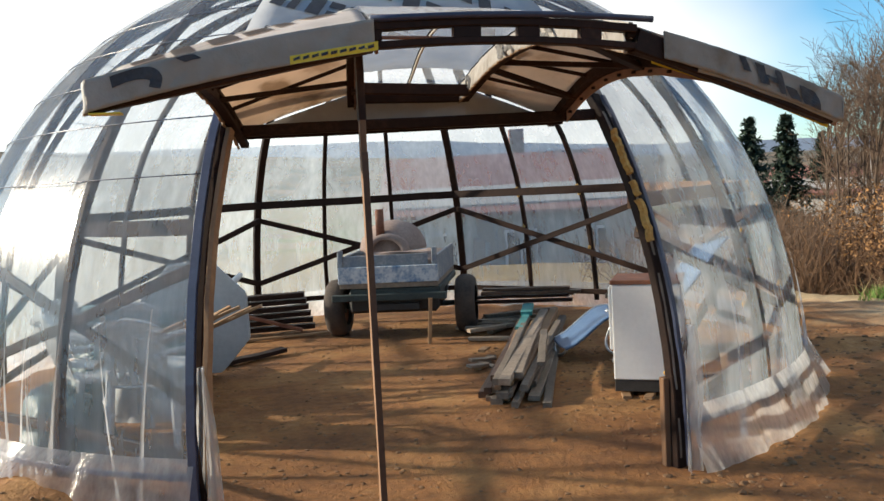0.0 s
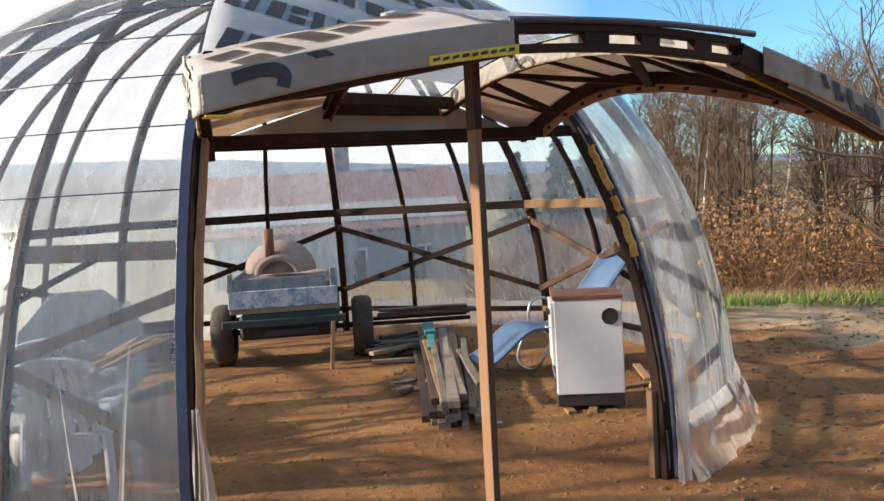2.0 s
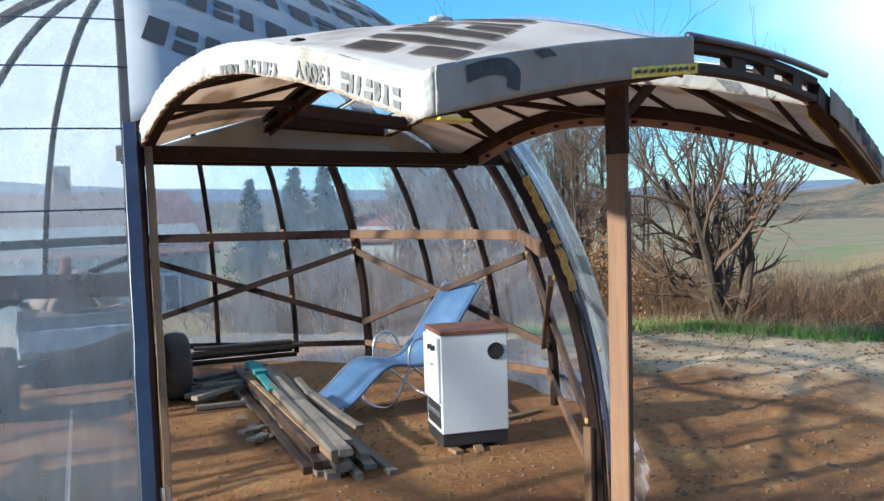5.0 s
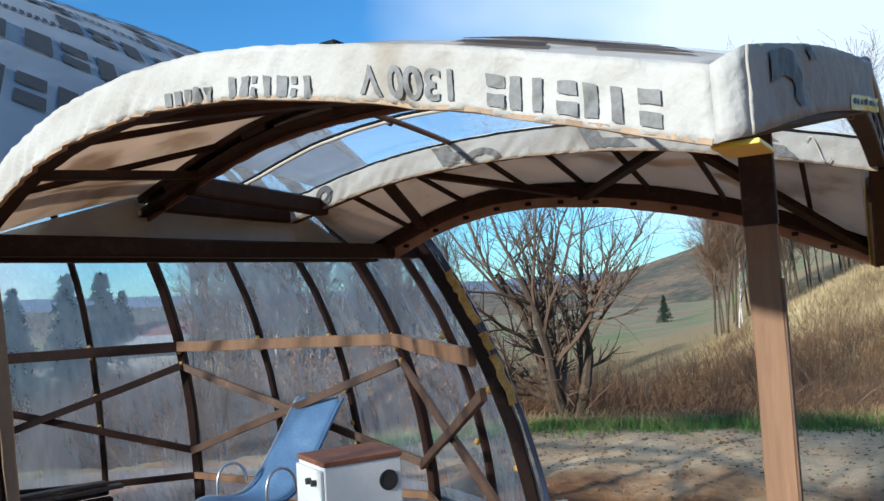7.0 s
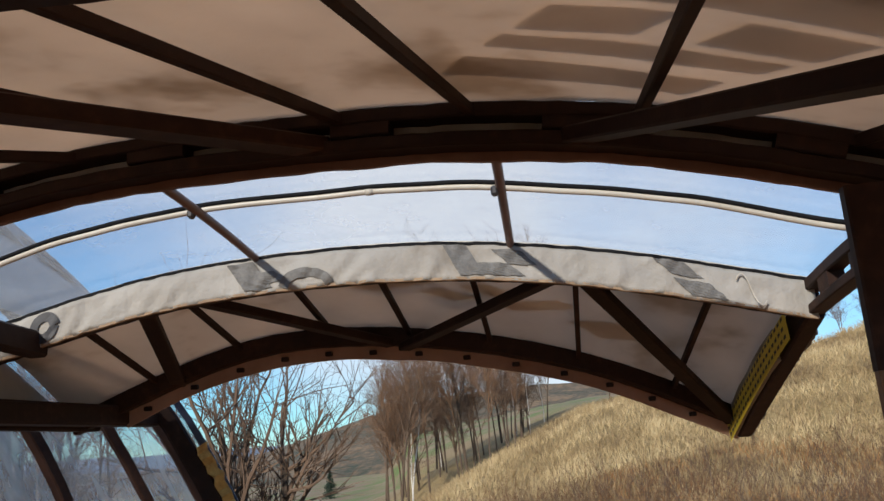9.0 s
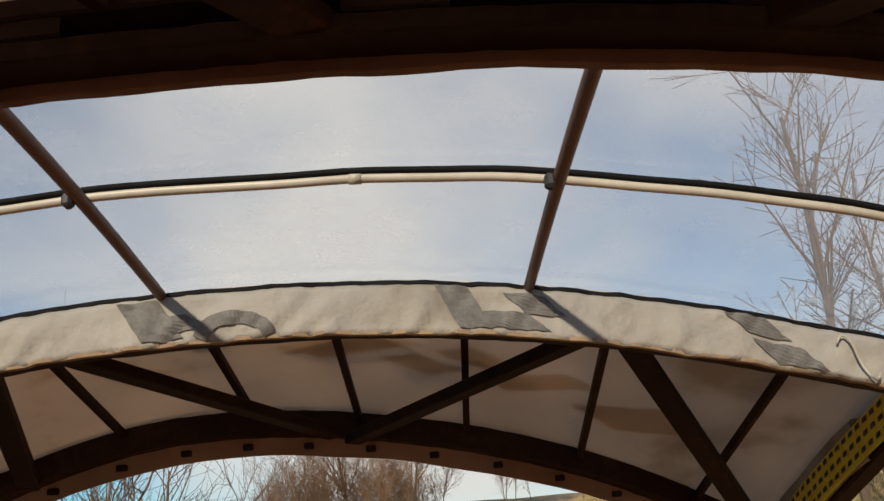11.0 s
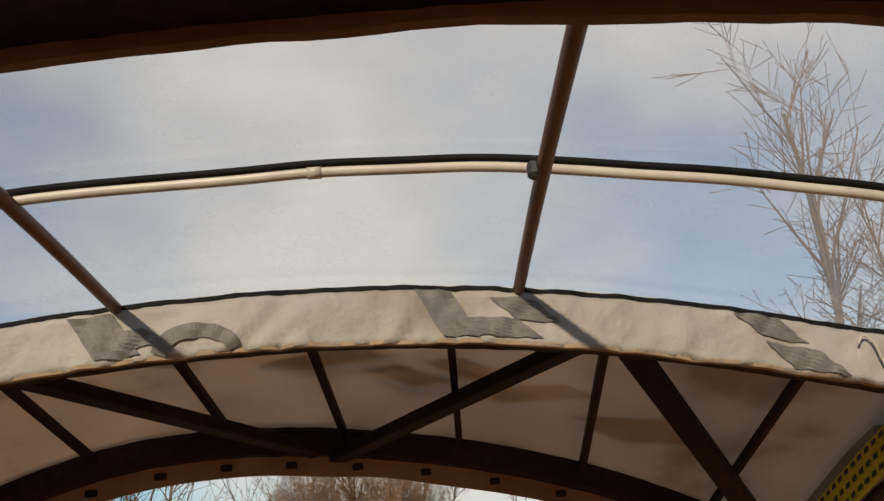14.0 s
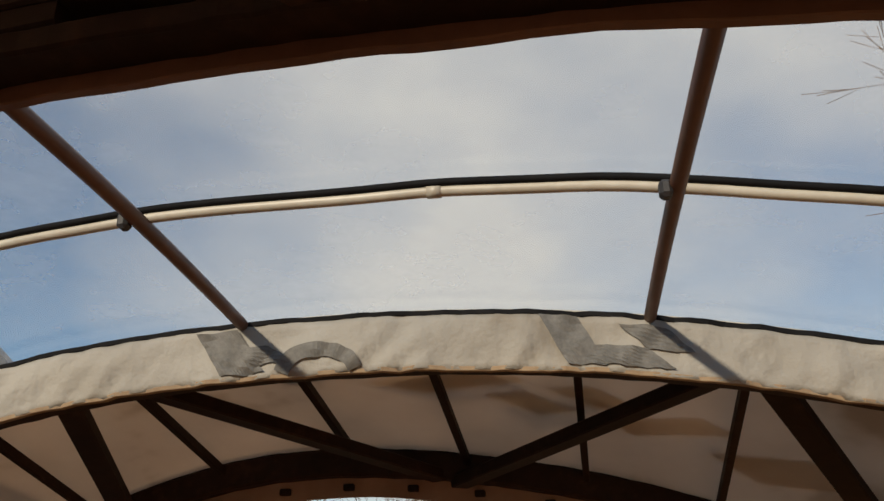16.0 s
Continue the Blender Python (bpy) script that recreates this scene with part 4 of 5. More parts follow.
# ---- more materials ----
M_ENAMEL = rough_mat("white_enamel", [(0.3, (0.66, 0.66, 0.65)), (0.7, (0.78, 0.78, 0.77))], 2.5, 0.28, 12.0, 0.02, 0.001)
M_RUST = rough_mat("rusty_plate", [(0.3, (0.10, 0.035, 0.018)), (0.6, (0.22, 0.085, 0.045)), (0.85, (0.30, 0.14, 0.08))], 9.0, 0.7, 5.0, 0.3, 0.002)
M_SOOT = rough_mat("black_iron", [(0.3, (0.012, 0.011, 0.010)), (0.8, (0.045, 0.04, 0.038))], 14.0, 0.6, 5.0, 0.3, 0.002)
M_STEEL = rough_mat("bent_steel_tube", [(0.3, (0.45, 0.46, 0.47)), (0.8, (0.66, 0.67, 0.68))], 10.0, 0.32, 6.0, 0.1, 0.001, None, 0.85)
M_SLING = rough_mat("blue_sling", [(0.3, (0.05, 0.10, 0.20)), (0.55, (0.09, 0.16, 0.28)), (0.85, (0.20, 0.29, 0.39))], 5.0, 0.45, 12.0, 0.2, 0.002)
M_TYRE = rough_mat("dusty_rubber", [(0.3, (0.03, 0.024, 0.02)), (0.6, (0.075, 0.055, 0.042)), (0.85, (0.15, 0.11, 0.08))], 6.0, 0.85, 6.0, 0.4, 0.004)
M_CLAY = rough_mat("oven_clay", [(0.3, (0.22, 0.16, 0.14)), (0.6, (0.32, 0.245, 0.215)), (0.85, (0.42, 0.34, 0.30))], 4.0, 0.9, 8.0, 0.4, 0.006)
M_GALV = rough_mat("blotched_sheet_metal", [(0.3, (0.10, 0.14, 0.21)), (0.5, (0.22, 0.24, 0.27)), (0.75, (0.42, 0.42, 0.42))], 8.0, 0.55, 5.0, 0.3, 0.003, None, 0.3)
M_BLOTCH = rough_mat("peeling_blue_paint", [(0.36, (0.08, 0.16, 0.30)), (0.47, (0.30, 0.36, 0.44)), (0.56, (0.55, 0.57, 0.58)), (0.8, (0.62, 0.62, 0.61))], 7.0, 0.5, 5.0, 0.3, 0.003)
M_CHASSIS = rough_mat("dark_green_steel", [(0.3, (0.015, 0.022, 0.020)), (0.7, (0.045, 0.06, 0.055))], 8.0, 0.6, 5.0, 0.3, 0.003)
M_PLASTIC = rough_mat("white_plastic", [(0.3, (0.42, 0.44, 0.45)), (0.75, (0.58, 0.60, 0.61))], 3.0, 0.5, 8.0, 0.03, 0.001)
M_TARP = rough_mat("teal_tarp", [(0.3, (0.05, 0.10, 0.11)), (0.55, (0.09, 0.17, 0.19)), (0.8, (0.20, 0.30, 0.32))], 3.0, 0.5, 5.0, 0.4, 0.02)
M_TEAL = rough_mat("teal_paint", [(0.3, (0.03, 0.17, 0.17)), (0.8, (0.08, 0.32, 0.30))], 9.0, 0.6, 5.0, 0.3, 0.003)
M_BARK = rough_mat("bark", [(0.3, (0.035, 0.024, 0.016)), (0.6, (0.085, 0.058, 0.038)), (0.85, (0.18, 0.125, 0.08))], 3.0, 0.9, 6.0, 0.5, 0.02)
M_TWIG = rough_mat("twigs", [(0.3, (0.06, 0.036, 0.022)), (0.7, (0.15, 0.095, 0.06))], 0.6, 0.9, 6.0, 0)
M_TWIG_RUST = rough_mat("rusty_twigs", [(0.3, (0.085, 0.042, 0.02)), (0.7, (0.19, 0.105, 0.052))], 0.6, 0.9, 6.0, 0)
M_BIRCH = rough_mat("birch_bark", [(0.35, (0.10, 0.09, 0.08)), (0.5, (0.5, 0.48, 0.45)), (0.8, (0.66, 0.64, 0.60))], 5.0, 0.8, 4.0, 0.2, 0.01, (1, 1, 4))
M_FIR = rough_mat("fir_needles", [(0.3, (0.010, 0.022, 0.014)), (0.7, (0.03, 0.055, 0.03))], 1.5, 0.8, 5.0, 0)
M_DRY = rough_mat("dry_grass", [(0.36, (0.10, 0.062, 0.030)), (0.48, (0.27, 0.195, 0.095)), (0.62, (0.48, 0.38, 0.21))], 0.45, 0.9, 9.0, 0)
M_GREEN = rough_mat("green_grass", [(0.3, (0.06, 0.125, 0.018)), (0.7, (0.16, 0.28, 0.05))], 2.0, 0.8, 5.0, 0)
M_ROOF_RED = rough_mat("red_roof_tiles", [(0.3, (0.15, 0.065, 0.05)), (0.7, (0.23, 0.105, 0.085))], 1.5, 0.8, 8.0, 0.3, 0.03)
M_RENDER = rough_mat("pale_render", [(0.3, (0.24, 0.235, 0.225)), (0.7, (0.31, 0.305, 0.295))], 0.6, 0.9, 10.0, 0.1, 0.01)
M_PANE = rough_mat("dark_pane", [(0.3, (0.02, 0.025, 0.03)), (0.7, (0.05, 0.06, 0.07))], 1.0, 0.12, 3.0, 0)
M_FOREST = rough_mat("far_forest", [(0.38, (0.028, 0.040, 0.024)), (0.5, (0.09, 0.07, 0.045)), (0.62, (0.19, 0.125, 0.07))], 0.05, 0.95, 8.0, 0.5, 3.0)
# the blue of the air's haze is mixed into the mountain colour
M_RANGE = rough_mat("hazed_far_range", [(0.3, (0.10, 0.14, 0.20)), (0.7, (0.15, 0.19, 0.25))], 0.004, 0.95, 8.0, 0)
M_CLOD = rough_mat("clods", [(0.3, (0.12, 0.062, 0.028)), (0.6, (0.24, 0.135, 0.065)), (0.85, (0.34, 0.21, 0.11))], 2.0, 0.95, 8.0, 0.4, 0.01)


def frame_of(cx, cy, dx, dy):
    """Upright local frame: x along (dx, dy), y to its left."""
    a = math.atan2(dy, dx)
    return Matrix.Translation((cx, cy, 0)) @ Matrix.Rotation(a, 4, "Z")


def moved(bm, m):
    bmesh.ops.transform(bm, matrix=m, verts=bm.verts[:])
    return bm


def cylinder(r, h, m, sides=24, bm=None, r2=None):
    bm = bm or bmesh.new()
    bmesh.ops.create_cone(bm, cap_ends=True, segments=sides, radius1=r, radius2=r if r2 is None else r2, depth=h, matrix=m)
    return bm


# ---- stove ----
def build_stove():
    s = thing("stove", "white enamelled solid-fuel stove with rusty top, propped on blocks", "stove")
    s.matrix_world = frame_of(1.515, 2.785, 0.872, -0.489) @ Matrix.Translation((0, 0, 0.035))
    w, d, h = 0.47, 0.40, 0.78
    bm = box(w / 2, d / 2, 0.09 + (h - 0.12) / 2 + 0.005, w, d, h - 0.11, 0.008, segs=2)
    hole = (0.385, 0.635)
    part("body", bm, M_ENAMEL, s)
    part("plinth", box(w / 2, d / 2 + 0.004, 0.05, w - 0.006, d - 0.012, 0.09, 0.004), M_SOOT, s, "black sheet plinth")
    part("top_plate", box(w / 2, d / 2, h - 0.006, w + 0.016, d + 0.016, 0.03, 0.004), M_RUST, s, "rust-brown top plate")
    ring = bmesh.new()
    for i in range(32):
        a0, a1 = i * math.pi / 16, (i + 1) * math.pi / 16
        q = [(math.cos(a) * r, y, math.sin(a) * r) for a, r, y in ((a0, 0.058, -0.008), (a1, 0.058, -0.008), (a1, 0.050, -0.008), (a0, 0.050, -0.008))]
        ring.faces.new([ring.verts.new(v) for v in q])
        q = [(math.cos(a) * r, y, math.sin(a) * r) for a, r, y in ((a0, 0.058, -0.008), (a1, 0.058, -0.008), (a1, 0.058, 0.004), (a0, 0.058, 0.004))]
        ring.faces.new([ring.verts.new(v) for v in q])
    part("flue_collar", moved(ring, Matrix.Translation((hole[0], 0, hole[1]))), M_SOOT, s, "black flue collar")
    part("flue_opening", cylinder(0.051, 0.006, Matrix.Translation((hole[0], -0.0022, hole[1])) @ Matrix.Rotation(math.pi / 2, 4, "X"), 28), M_SOOT, s, "sooty round flue opening")
    # the narrow working side, which carries the doors
    door = part("door", box(-0.012, d / 2, 0.52, 0.022, d - 0.02, 0.44, 0.006, segs=2), M_ENAMEL, s, "white enamelled fire door")
    part("handle", pipe([(-0.02, 0.10, 0.56), (-0.055, 0.10, 0.56), (-0.055, 0.16, 0.56)], 0.007, 8), M_STEEL, door, "bright handle", True)
    for y in (0.08, 0.16):
        part("knob", cylinder(0.018, 0.03, Matrix.Translation((-0.035, y, 0.67)) @ Matrix.Rotation(math.pi / 2, 4, "Y"), 14), M_SOOT, door, "dark knob")
    part("ash_opening", box(-0.001, d / 2, 0.20, 0.006, d - 0.06, 0.16, 0.002), M_SOOT, s, "black ash opening")
    part("ash_bar", box(-0.008, d / 2, 0.215, 0.012, d - 0.08, 0.03, 0.003), M_STEEL, s, "pale bar across the ash opening")
    for x in (0.05, 0.21):
        b = tagged(part("wood_block", box(0, 0, 0.016, 0.06, 0.12, 0.034, 0.003), M_RAW), "short raw wood block under the stove", "wood block", "stove blocks")
        b.matrix_world = frame_of(1.515, 2.785, 0.872, -0.489) @ pose(x + 0.03, -0.02, 0.0, 0, 0, 12 if x < 0.1 else -9)


build_stove()


# ---- sun lounger ----
def build_lounger():
    s = thing("sun_lounger", "folding sun lounger with faded blue sling and bent tube frame", "sun lounger")
    s.matrix_world = frame_of(1.57, 4.14, 1.36, -0.15)
    prof = spline([(0.0, 0, 0.13), (0.10, 0, 0.14), (0.32, 0, 0.36), (0.46, 0, 0.43), (0.62, 0, 0.37), (0.82, 0, 0.33), (0.95, 0, 0.42), (1.18, 0, 0.70), (1.36, 0, 0.93), (1.42, 0, 0.98)], 5)
    W = 0.23

    def sling(u, v):
        f = u * (len(prof) - 1)
        i = min(int(f), len(prof) - 2)
        p = prof[i].lerp(prof[i + 1], f - i)
        w = W * (1 - 0.25 * max(0, (u - 0.93) / 0.07) ** 2)
        return p + V(0, (v - 0.5) * 2 * w, -0.018 * math.sin(math.pi * v))
    part("sling", sheet(sling, 46, 8, 0.006), M_SLING, s, "faded blue fabric sling", True)
    for sg in (-1, 1):
        part("side_rail", pipe([p + V(0, sg * (W + 0.012), 0.0) for p in prof], 0.013, 8), M_SLING if sg < 0 else M_STEEL, s, "", True)
        y = sg * (W + 0.03)
        part("armrest", pipe(spline([(0.62, y, 0.34), (0.60, y, 0.50), (0.66, y, 0.60), (0.80, y, 0.60), (0.88, y, 0.52), (0.88, y, 0.42)], 5), 0.011, 8), M_STEEL, s, "bent bright tube armrest", True)
    y = W + 0.03
    part("leg_frame", pipe(spline([(0.62, -y, 0.36), (0.46, -y, 0.08), (0.46, -y + 0.04, 0.015), (0.46, y - 0.04, 0.015), (0.46, y, 0.08), (0.62, y, 0.36)], 5), 0.012, 8), M_STEEL, s, "bent tube leg frame", True)
    part("leg_frame", pipe(spline([(0.66, -y, 0.36), (1.02, -y, 0.06), (1.04, -y + 0.04, 0.015), (1.04, y - 0.04, 0.015), (1.02, y, 0.06), (0.66, y, 0.36)], 5), 0.012, 8), M_STEEL, s, "bent tube leg frame", True)
    part("foot_bar", pipe(spline([(0.02, -W, 0.13), (-0.02, -W + 0.02, 0.03), (-0.02, W - 0.02, 0.03), (0.02, W, 0.13)], 5), 0.012, 8), M_STEEL, s, "bright foot bar", True)


build_lounger()


# ---- trailer and clay oven ----
def wheel(parent, x, y, r, w):
    m = Matrix.Translation((x, y, r)) @ Matrix.Rotation(math.pi / 2, 4, "Y")
    bm = bmesh.new()
    prof = [(r * 0.62, -w / 2), (r * 0.86, -w / 2), (r * 0.97, -w * 0.36), (r, -w * 0.1), (r, w * 0.1), (r * 0.97, w * 0.36), (r * 0.86, w / 2), (r * 0.62, w / 2)]
    n = 36
    rings = [[bm.verts.new((math.cos(2 * math.pi * k / n) * a, math.sin(2 * math.pi * k / n) * a, b)) for a, b in prof] for k in range(n)]
    for k in range(n):
        for i in range(len(prof) - 1):
            bm.faces.new((rings[k][i], rings[(k + 1) % n][i], rings[(k + 1) % n][i + 1], rings[k][i + 1]))
    hub = new("wheel")
    hub.parent = parent
    part("tyre", moved(bm, m), M_TYRE, hub, "dusty worn tyre", True)
    part("rim", cylinder(r * 0.63, w * 0.6, m, 28), M_RUST, hub, "rusty steel rim")
    part("hub_cap", cylinder(r * 0.2, w * 0.75, m, 16), M_CHASSIS, hub)


def build_trailer():
    s = thing("trailer", "old two-wheeled trailer with blotched metal sides and dusty tyres", "trailer")
    m = frame_of(0.50, 6.02, 1.30, -0.42)
    s.matrix_world = m
    for x in (-0.68, 0.68):
        wheel(s, x, 0.0, 0.30, 0.20)
    part("axle", pipe([(-0.66, 0.05, 0.30), (0.66, 0.05, 0.30)], 0.03, 10), M_CHASSIS, s, "", True)
    part("chassis", box(0, 0.35, 0.50, 0.92, 1.5, 0.07, 0.01), M_CHASSIS, s, "dark green steel chassis")
    for x in (-0.42, 0.42):
        part("spring", sweep([(x, -0.35 + 0.14 * i, 0.47 - 0.13 * math.sin(math.pi * i / 6)) for i in range(7)], 0.05, 0.03), M_SOOT, s, "rusty leaf spring")
    part("rear_bumper", box(-0.06, -0.42, 0.45, 1.16, 0.06, 0.07, 0.008), M_CHASSIS, s, "dark green rear bar")
    part("tank", box(-0.04, 0.1, 0.39, 0.92, 0.8, 0.24, 0.03), M_SOOT, s, "dark undertray")
    part("light_board", box(0.0, -0.40, 0.345, 0.5, 0.03, 0.07, 0.005), M_SOOT, s)
    part("floor", box(-0.06, 0.35, 0.565, 1.0, 1.50, 0.05, 0.005), M_OLD, s)
    part("tailboard", box(-0.06, -0.405, 0.675, 1.02, 0.03, 0.17, 0.006), M_BLOTCH, s, "blotched blue-grey tailboard")
    part("tailboard", box(-0.10, -0.37, 0.795, 0.90, 0.02, 0.15, 0.004), M_GALV, s, "upper grey sheet-metal board")
    for x in (-0.56, 0.43):
        part("side_board", box(x, 0.35, 0.72, 0.03, 1.48, 0.26, 0.005), M_GALV, s)
        part("corner_stake", box(x * 0.97, -0.375, 0.76, 0.05, 0.05, 0.34, 0.004), M_GALV, s)
    part("drawbar", beam((0, 1.1, 0.48), (0, 1.9, 0.42), 0.08, 0.08), M_CHASSIS, s)
    part("fill", sheet(lambda u, v: V(-0.54 + 0.95 * u, -0.34 + 1.4 * v, 0.80 + 0.03 * noise.noise(V(u * 4, v * 5, 1))), 12, 14, 0.05), M_CLAY, s, "rubble and sand fill", True)
    o = thing("clay_oven", "domed clay bread oven with rusty chimney on the trailer", "oven")
    o.matrix_world = m @ Matrix.Translation((-0.11, 0.12, 0.885)) @ Matrix.Diagonal((0.9, 0.9, 0.82, 1))
    bm = bmesh.new()
    bmesh.ops.create_uvsphere(bm, u_segments=40, v_segments=22, radius=1.0)
    for v in bm.verts:
        c = v.co.copy()
        v.co = V(c.x * 0.40, c.y * 0.42 + 0.18, max(-0.02, c.z) * 0.37) * (1 + 0.02 * noise.noise(c * 3))
    part("dome", bm, M_CLAY, o, "pinkish smoothed clay dome", True)
    bm = bmesh.new()
    for i in range(13):
        a = math.pi * i / 12
        for r in (0.15, 0.22):
            for y in (-0.33, -0.08):
                bm.verts.new((math.cos(a) * r * 1.15, y, math.sin(a) * r))
    bm.verts.ensure_lookup_table()
    for i in range(12):
        a, b = i * 4, i * 4 + 4
        for p, q in ((0, 1), (1, 3), (3, 2), (2, 0)):
            bm.faces.new((bm.verts[a + p], bm.verts[a + q], bm.verts[b + q], bm.verts[b + p]))
    part("mouth_arch", bm, M_CLAY, o, "thick clay arch round the mouth", True)
    bm = bmesh.new()
    ring = [bm.verts.new((math.cos(math.pi * i / 12) * 0.168, -0.10, math.sin(math.pi * i / 12) * 0.148)) for i in range(13)]
    bm.faces.new(ring)
    part("mouth", bm, M_SOOT, o, "sooty dark mouth")
    part("chimney", pipe([(-0.08, -0.17, 0.16), (-0.08, -0.17, 0.53)], 0.050, 16), M_RUST, o, "rusty square-cut chimney pipe", True)


build_trailer()
stick = part("wooden_stake", beam((0.640, 5.27, 0.0), (0.668, 5.24, 0.46), 0.035, 0.022), M_RAW)
tagged(stick, "pale wooden stake leaning against the trailer", "stake")


# ---- timber ----
def plank(name, a, b, w, h, mat, label, category, group=""):
    a, b = Vector(a), Vector(b)
    c = (a + b) / 2
    bm = beam(a - c, b - c, w, h, steps=5, wobble=0.004)
    ob = part(name, bm, mat)
    ob.location = c
    return tagged(ob, label, category, group)


random.seed(5)
axis = V(1.27, 3.05, 0).normalized()
across = V(axis.y, -axis.x, 0)
for layer, (count, z) in enumerate(((7, 0.028), (6, 0.078), (5, 0.128), (3, 0.176))):
    for i in range(count):
        w, h = random.choice((0.045, 0.055, 0.07, 0.085)), random.choice((0.035, 0.045, 0.05))
        off = (i - (count - 1) / 2) * 0.062 + random.uniform(-0.010, 0.010)
        turn = random.uniform(-0.035, 0.035) + off * 0.12
        ln = random.uniform(2.3, 3.0)
        start = V(0.755, 2.88, 0) + across * off + axis * random.uniform(-0.12, 0.30)
        d = (axis + across * turn).normalized()
        mat = random.choice((M_OLD, M_OLD, M_OLD, M_RAW, M_BROWN)) if layer < 3 else M_OLD
        plank("board", start + V(0, 0, z), start + d * ln + V(0, 0, z + random.uniform(0.0, 0.05)), w, h, mat, "rough weathered board in a fanned heap on the earth", "board", "heaped boards")
plank("board", (1.34, 4.55, 0.215), (1.66, 5.3, 0.235), 0.07, 0.025, M_TEAL, "teal-painted old board lying on the heap", "board", "heaped boards")
plank("board", (1.58, 5.1, 0.25), (1.72, 5.5, 0.27), 0.11, 0.04, M_TEAL, "teal-painted old board lying on the heap", "board", "heaped boards")
plank("board", (1.10, 3.15, 0.20), (1.50, 4.3, 0.22), 0.06, 0.03, M_OLD, "pale board lying across the heap", "board", "heaped boards")
plank("board", (0.98, 2.68, 0.02), (1.98, 5.3, 0.05), 0.06, 0.04, M_OLD, "pale board beside the heap", "board", "heaped boards")
for i, (dz, dy, ln) in enumerate(((0.30, 0.0, 1.0), (0.345, 0.03, 0.95), (0.385, -0.02, 1.02), (0.42, 0.02, 0.9), (0.345, 0.13, 0.95))):
    a = V(1.24 + 0.03 * i, 5.80 + dy, dz)
    plank("plank", a, a + V(0.92, -0.36, 0).normalized() * ln, 0.10, 0.028, M_STAIN if i < 2 else M_BROWN, "dark plank stacked crosswise over the heap", "plank", "crosswise planks")
for i in range(14):
    a = V(1.0 + random.uniform(0, 0.45), 5.2 + random.uniform(0, 1.0), 0.03 + 0.035 * (i % 4))
    plank("offcut", a, a + V(random.uniform(0.3, 0.7), random.uniform(-0.5, 0.6), 0.0).normalized() * random.uniform(0.35, 0.9), 0.07, 0.035, M_OLD, "grey timber offcut in a low heap", "offcut", "timber offcuts")
for i in range(9):
    a = V(0.93 + random.uniform(-0.06, 0.14), 4.05 + random.uniform(-0.1, 0.35), 0.015 + 0.02 * (i % 4))
    plank("wood_scrap", a, a + V(random.uniform(-1, 1), random.uniform(-1, 1), 0.02).normalized() * random.uniform(0.12, 0.26), 0.07, 0.022, M_RAW if i % 2 else M_OLD, "short pale wood scrap on the earth", "wood scrap", "wood scraps")
for a, b in (((2.25, 3.05, 0.02), (2.80, 3.0, 0.02)), ((2.55, 3.1, 0.03), (2.75, 3.5, 0.05))):
    plank("lath", a, b, 0.06, 0.02, M_RAW, "pale lath lying behind the stove", "lath", "laths")
# dark planks against the back frame
for i in range(6):
    a = V(-1.75 + 0.05 * i, 6.75 - 0.03 * i, 0.05 + 0.075 * i)
    plank("plank", a, a + V(1.35 - 0.07 * i, -0.10, 0.02), 0.14, 0.05, M_STAIN, "dark plank stacked by the back frame", "plank", "back plank stack")
plank("bent_board", (-1.5, 6.35, 0.40), (-0.55, 6.45, 0.06), 0.12, 0.03, M_RUST, "reddish board slumped against the plank stack", "board")
plank("pale_lath", (-1.6, 6.25, 0.03), (-0.15, 6.35, 0.03), 0.05, 0.02, M_RAW, "pale lath lying on the earth", "lath", "laths")
plank("plank", (-1.45, 5.0, 0.03), (-0.75, 5.45, 0.05), 0.12, 0.04, M_STAIN, "dark plank lying on the earth", "plank", "loose planks")
blk = part("timber_peg", box(1.225, 1.385, 0.24, 0.035, 0.05, 0.48, 0.004), M_POST)
tagged(blk, "upright raw timber peg beside the entrance jamb", "peg")


# ---- white plastic furniture and sheeting by the west film ----
def build_table_top():
    s = thing("plastic_table", "white plastic garden table stood on its edge", "table")
    s.matrix_world = frame_of(-1.46, 4.75, 0.98, -0.1) @ pose(0, 0, 0, 6, 0, 0)
    n, pts = 8, []
    for i in range(8):
        a = math.pi / 8 + i * math.pi / 4
        pts.append((0.47 * math.cos(a) * 1.02, 0.50 + 0.50 * math.sin(a) * 1.06))
    bm = bmesh.new()
    f = bm.faces.new([bm.verts.new((x, 0, z + 0.02)) for x, z in pts])
    r = bmesh.ops.extrude_face_region(bm, geom=[f])
    bmesh.ops.translate(bm, verts=[v for v in r["geom"] if isinstance(v, bmesh.types.BMVert)], vec=(0, 0.045, 0))
    bmesh.ops.bevel(bm, geom=bm.edges[:], offset=0.012, segments=2, affect="EDGES")
    part("tabletop", bm, M_PLASTIC, s)
    for x, z in ((-0.28, 0.25), (0.28, 0.25), (-0.28, 0.77), (0.28, 0.77)):
        part("leg", pipe([(x, 0.04, z), (x * 1.15, 0.55, z)], 0.03, 10, taper=[0.036, 0.024]), M_PLASTIC, s)


build_table_top()


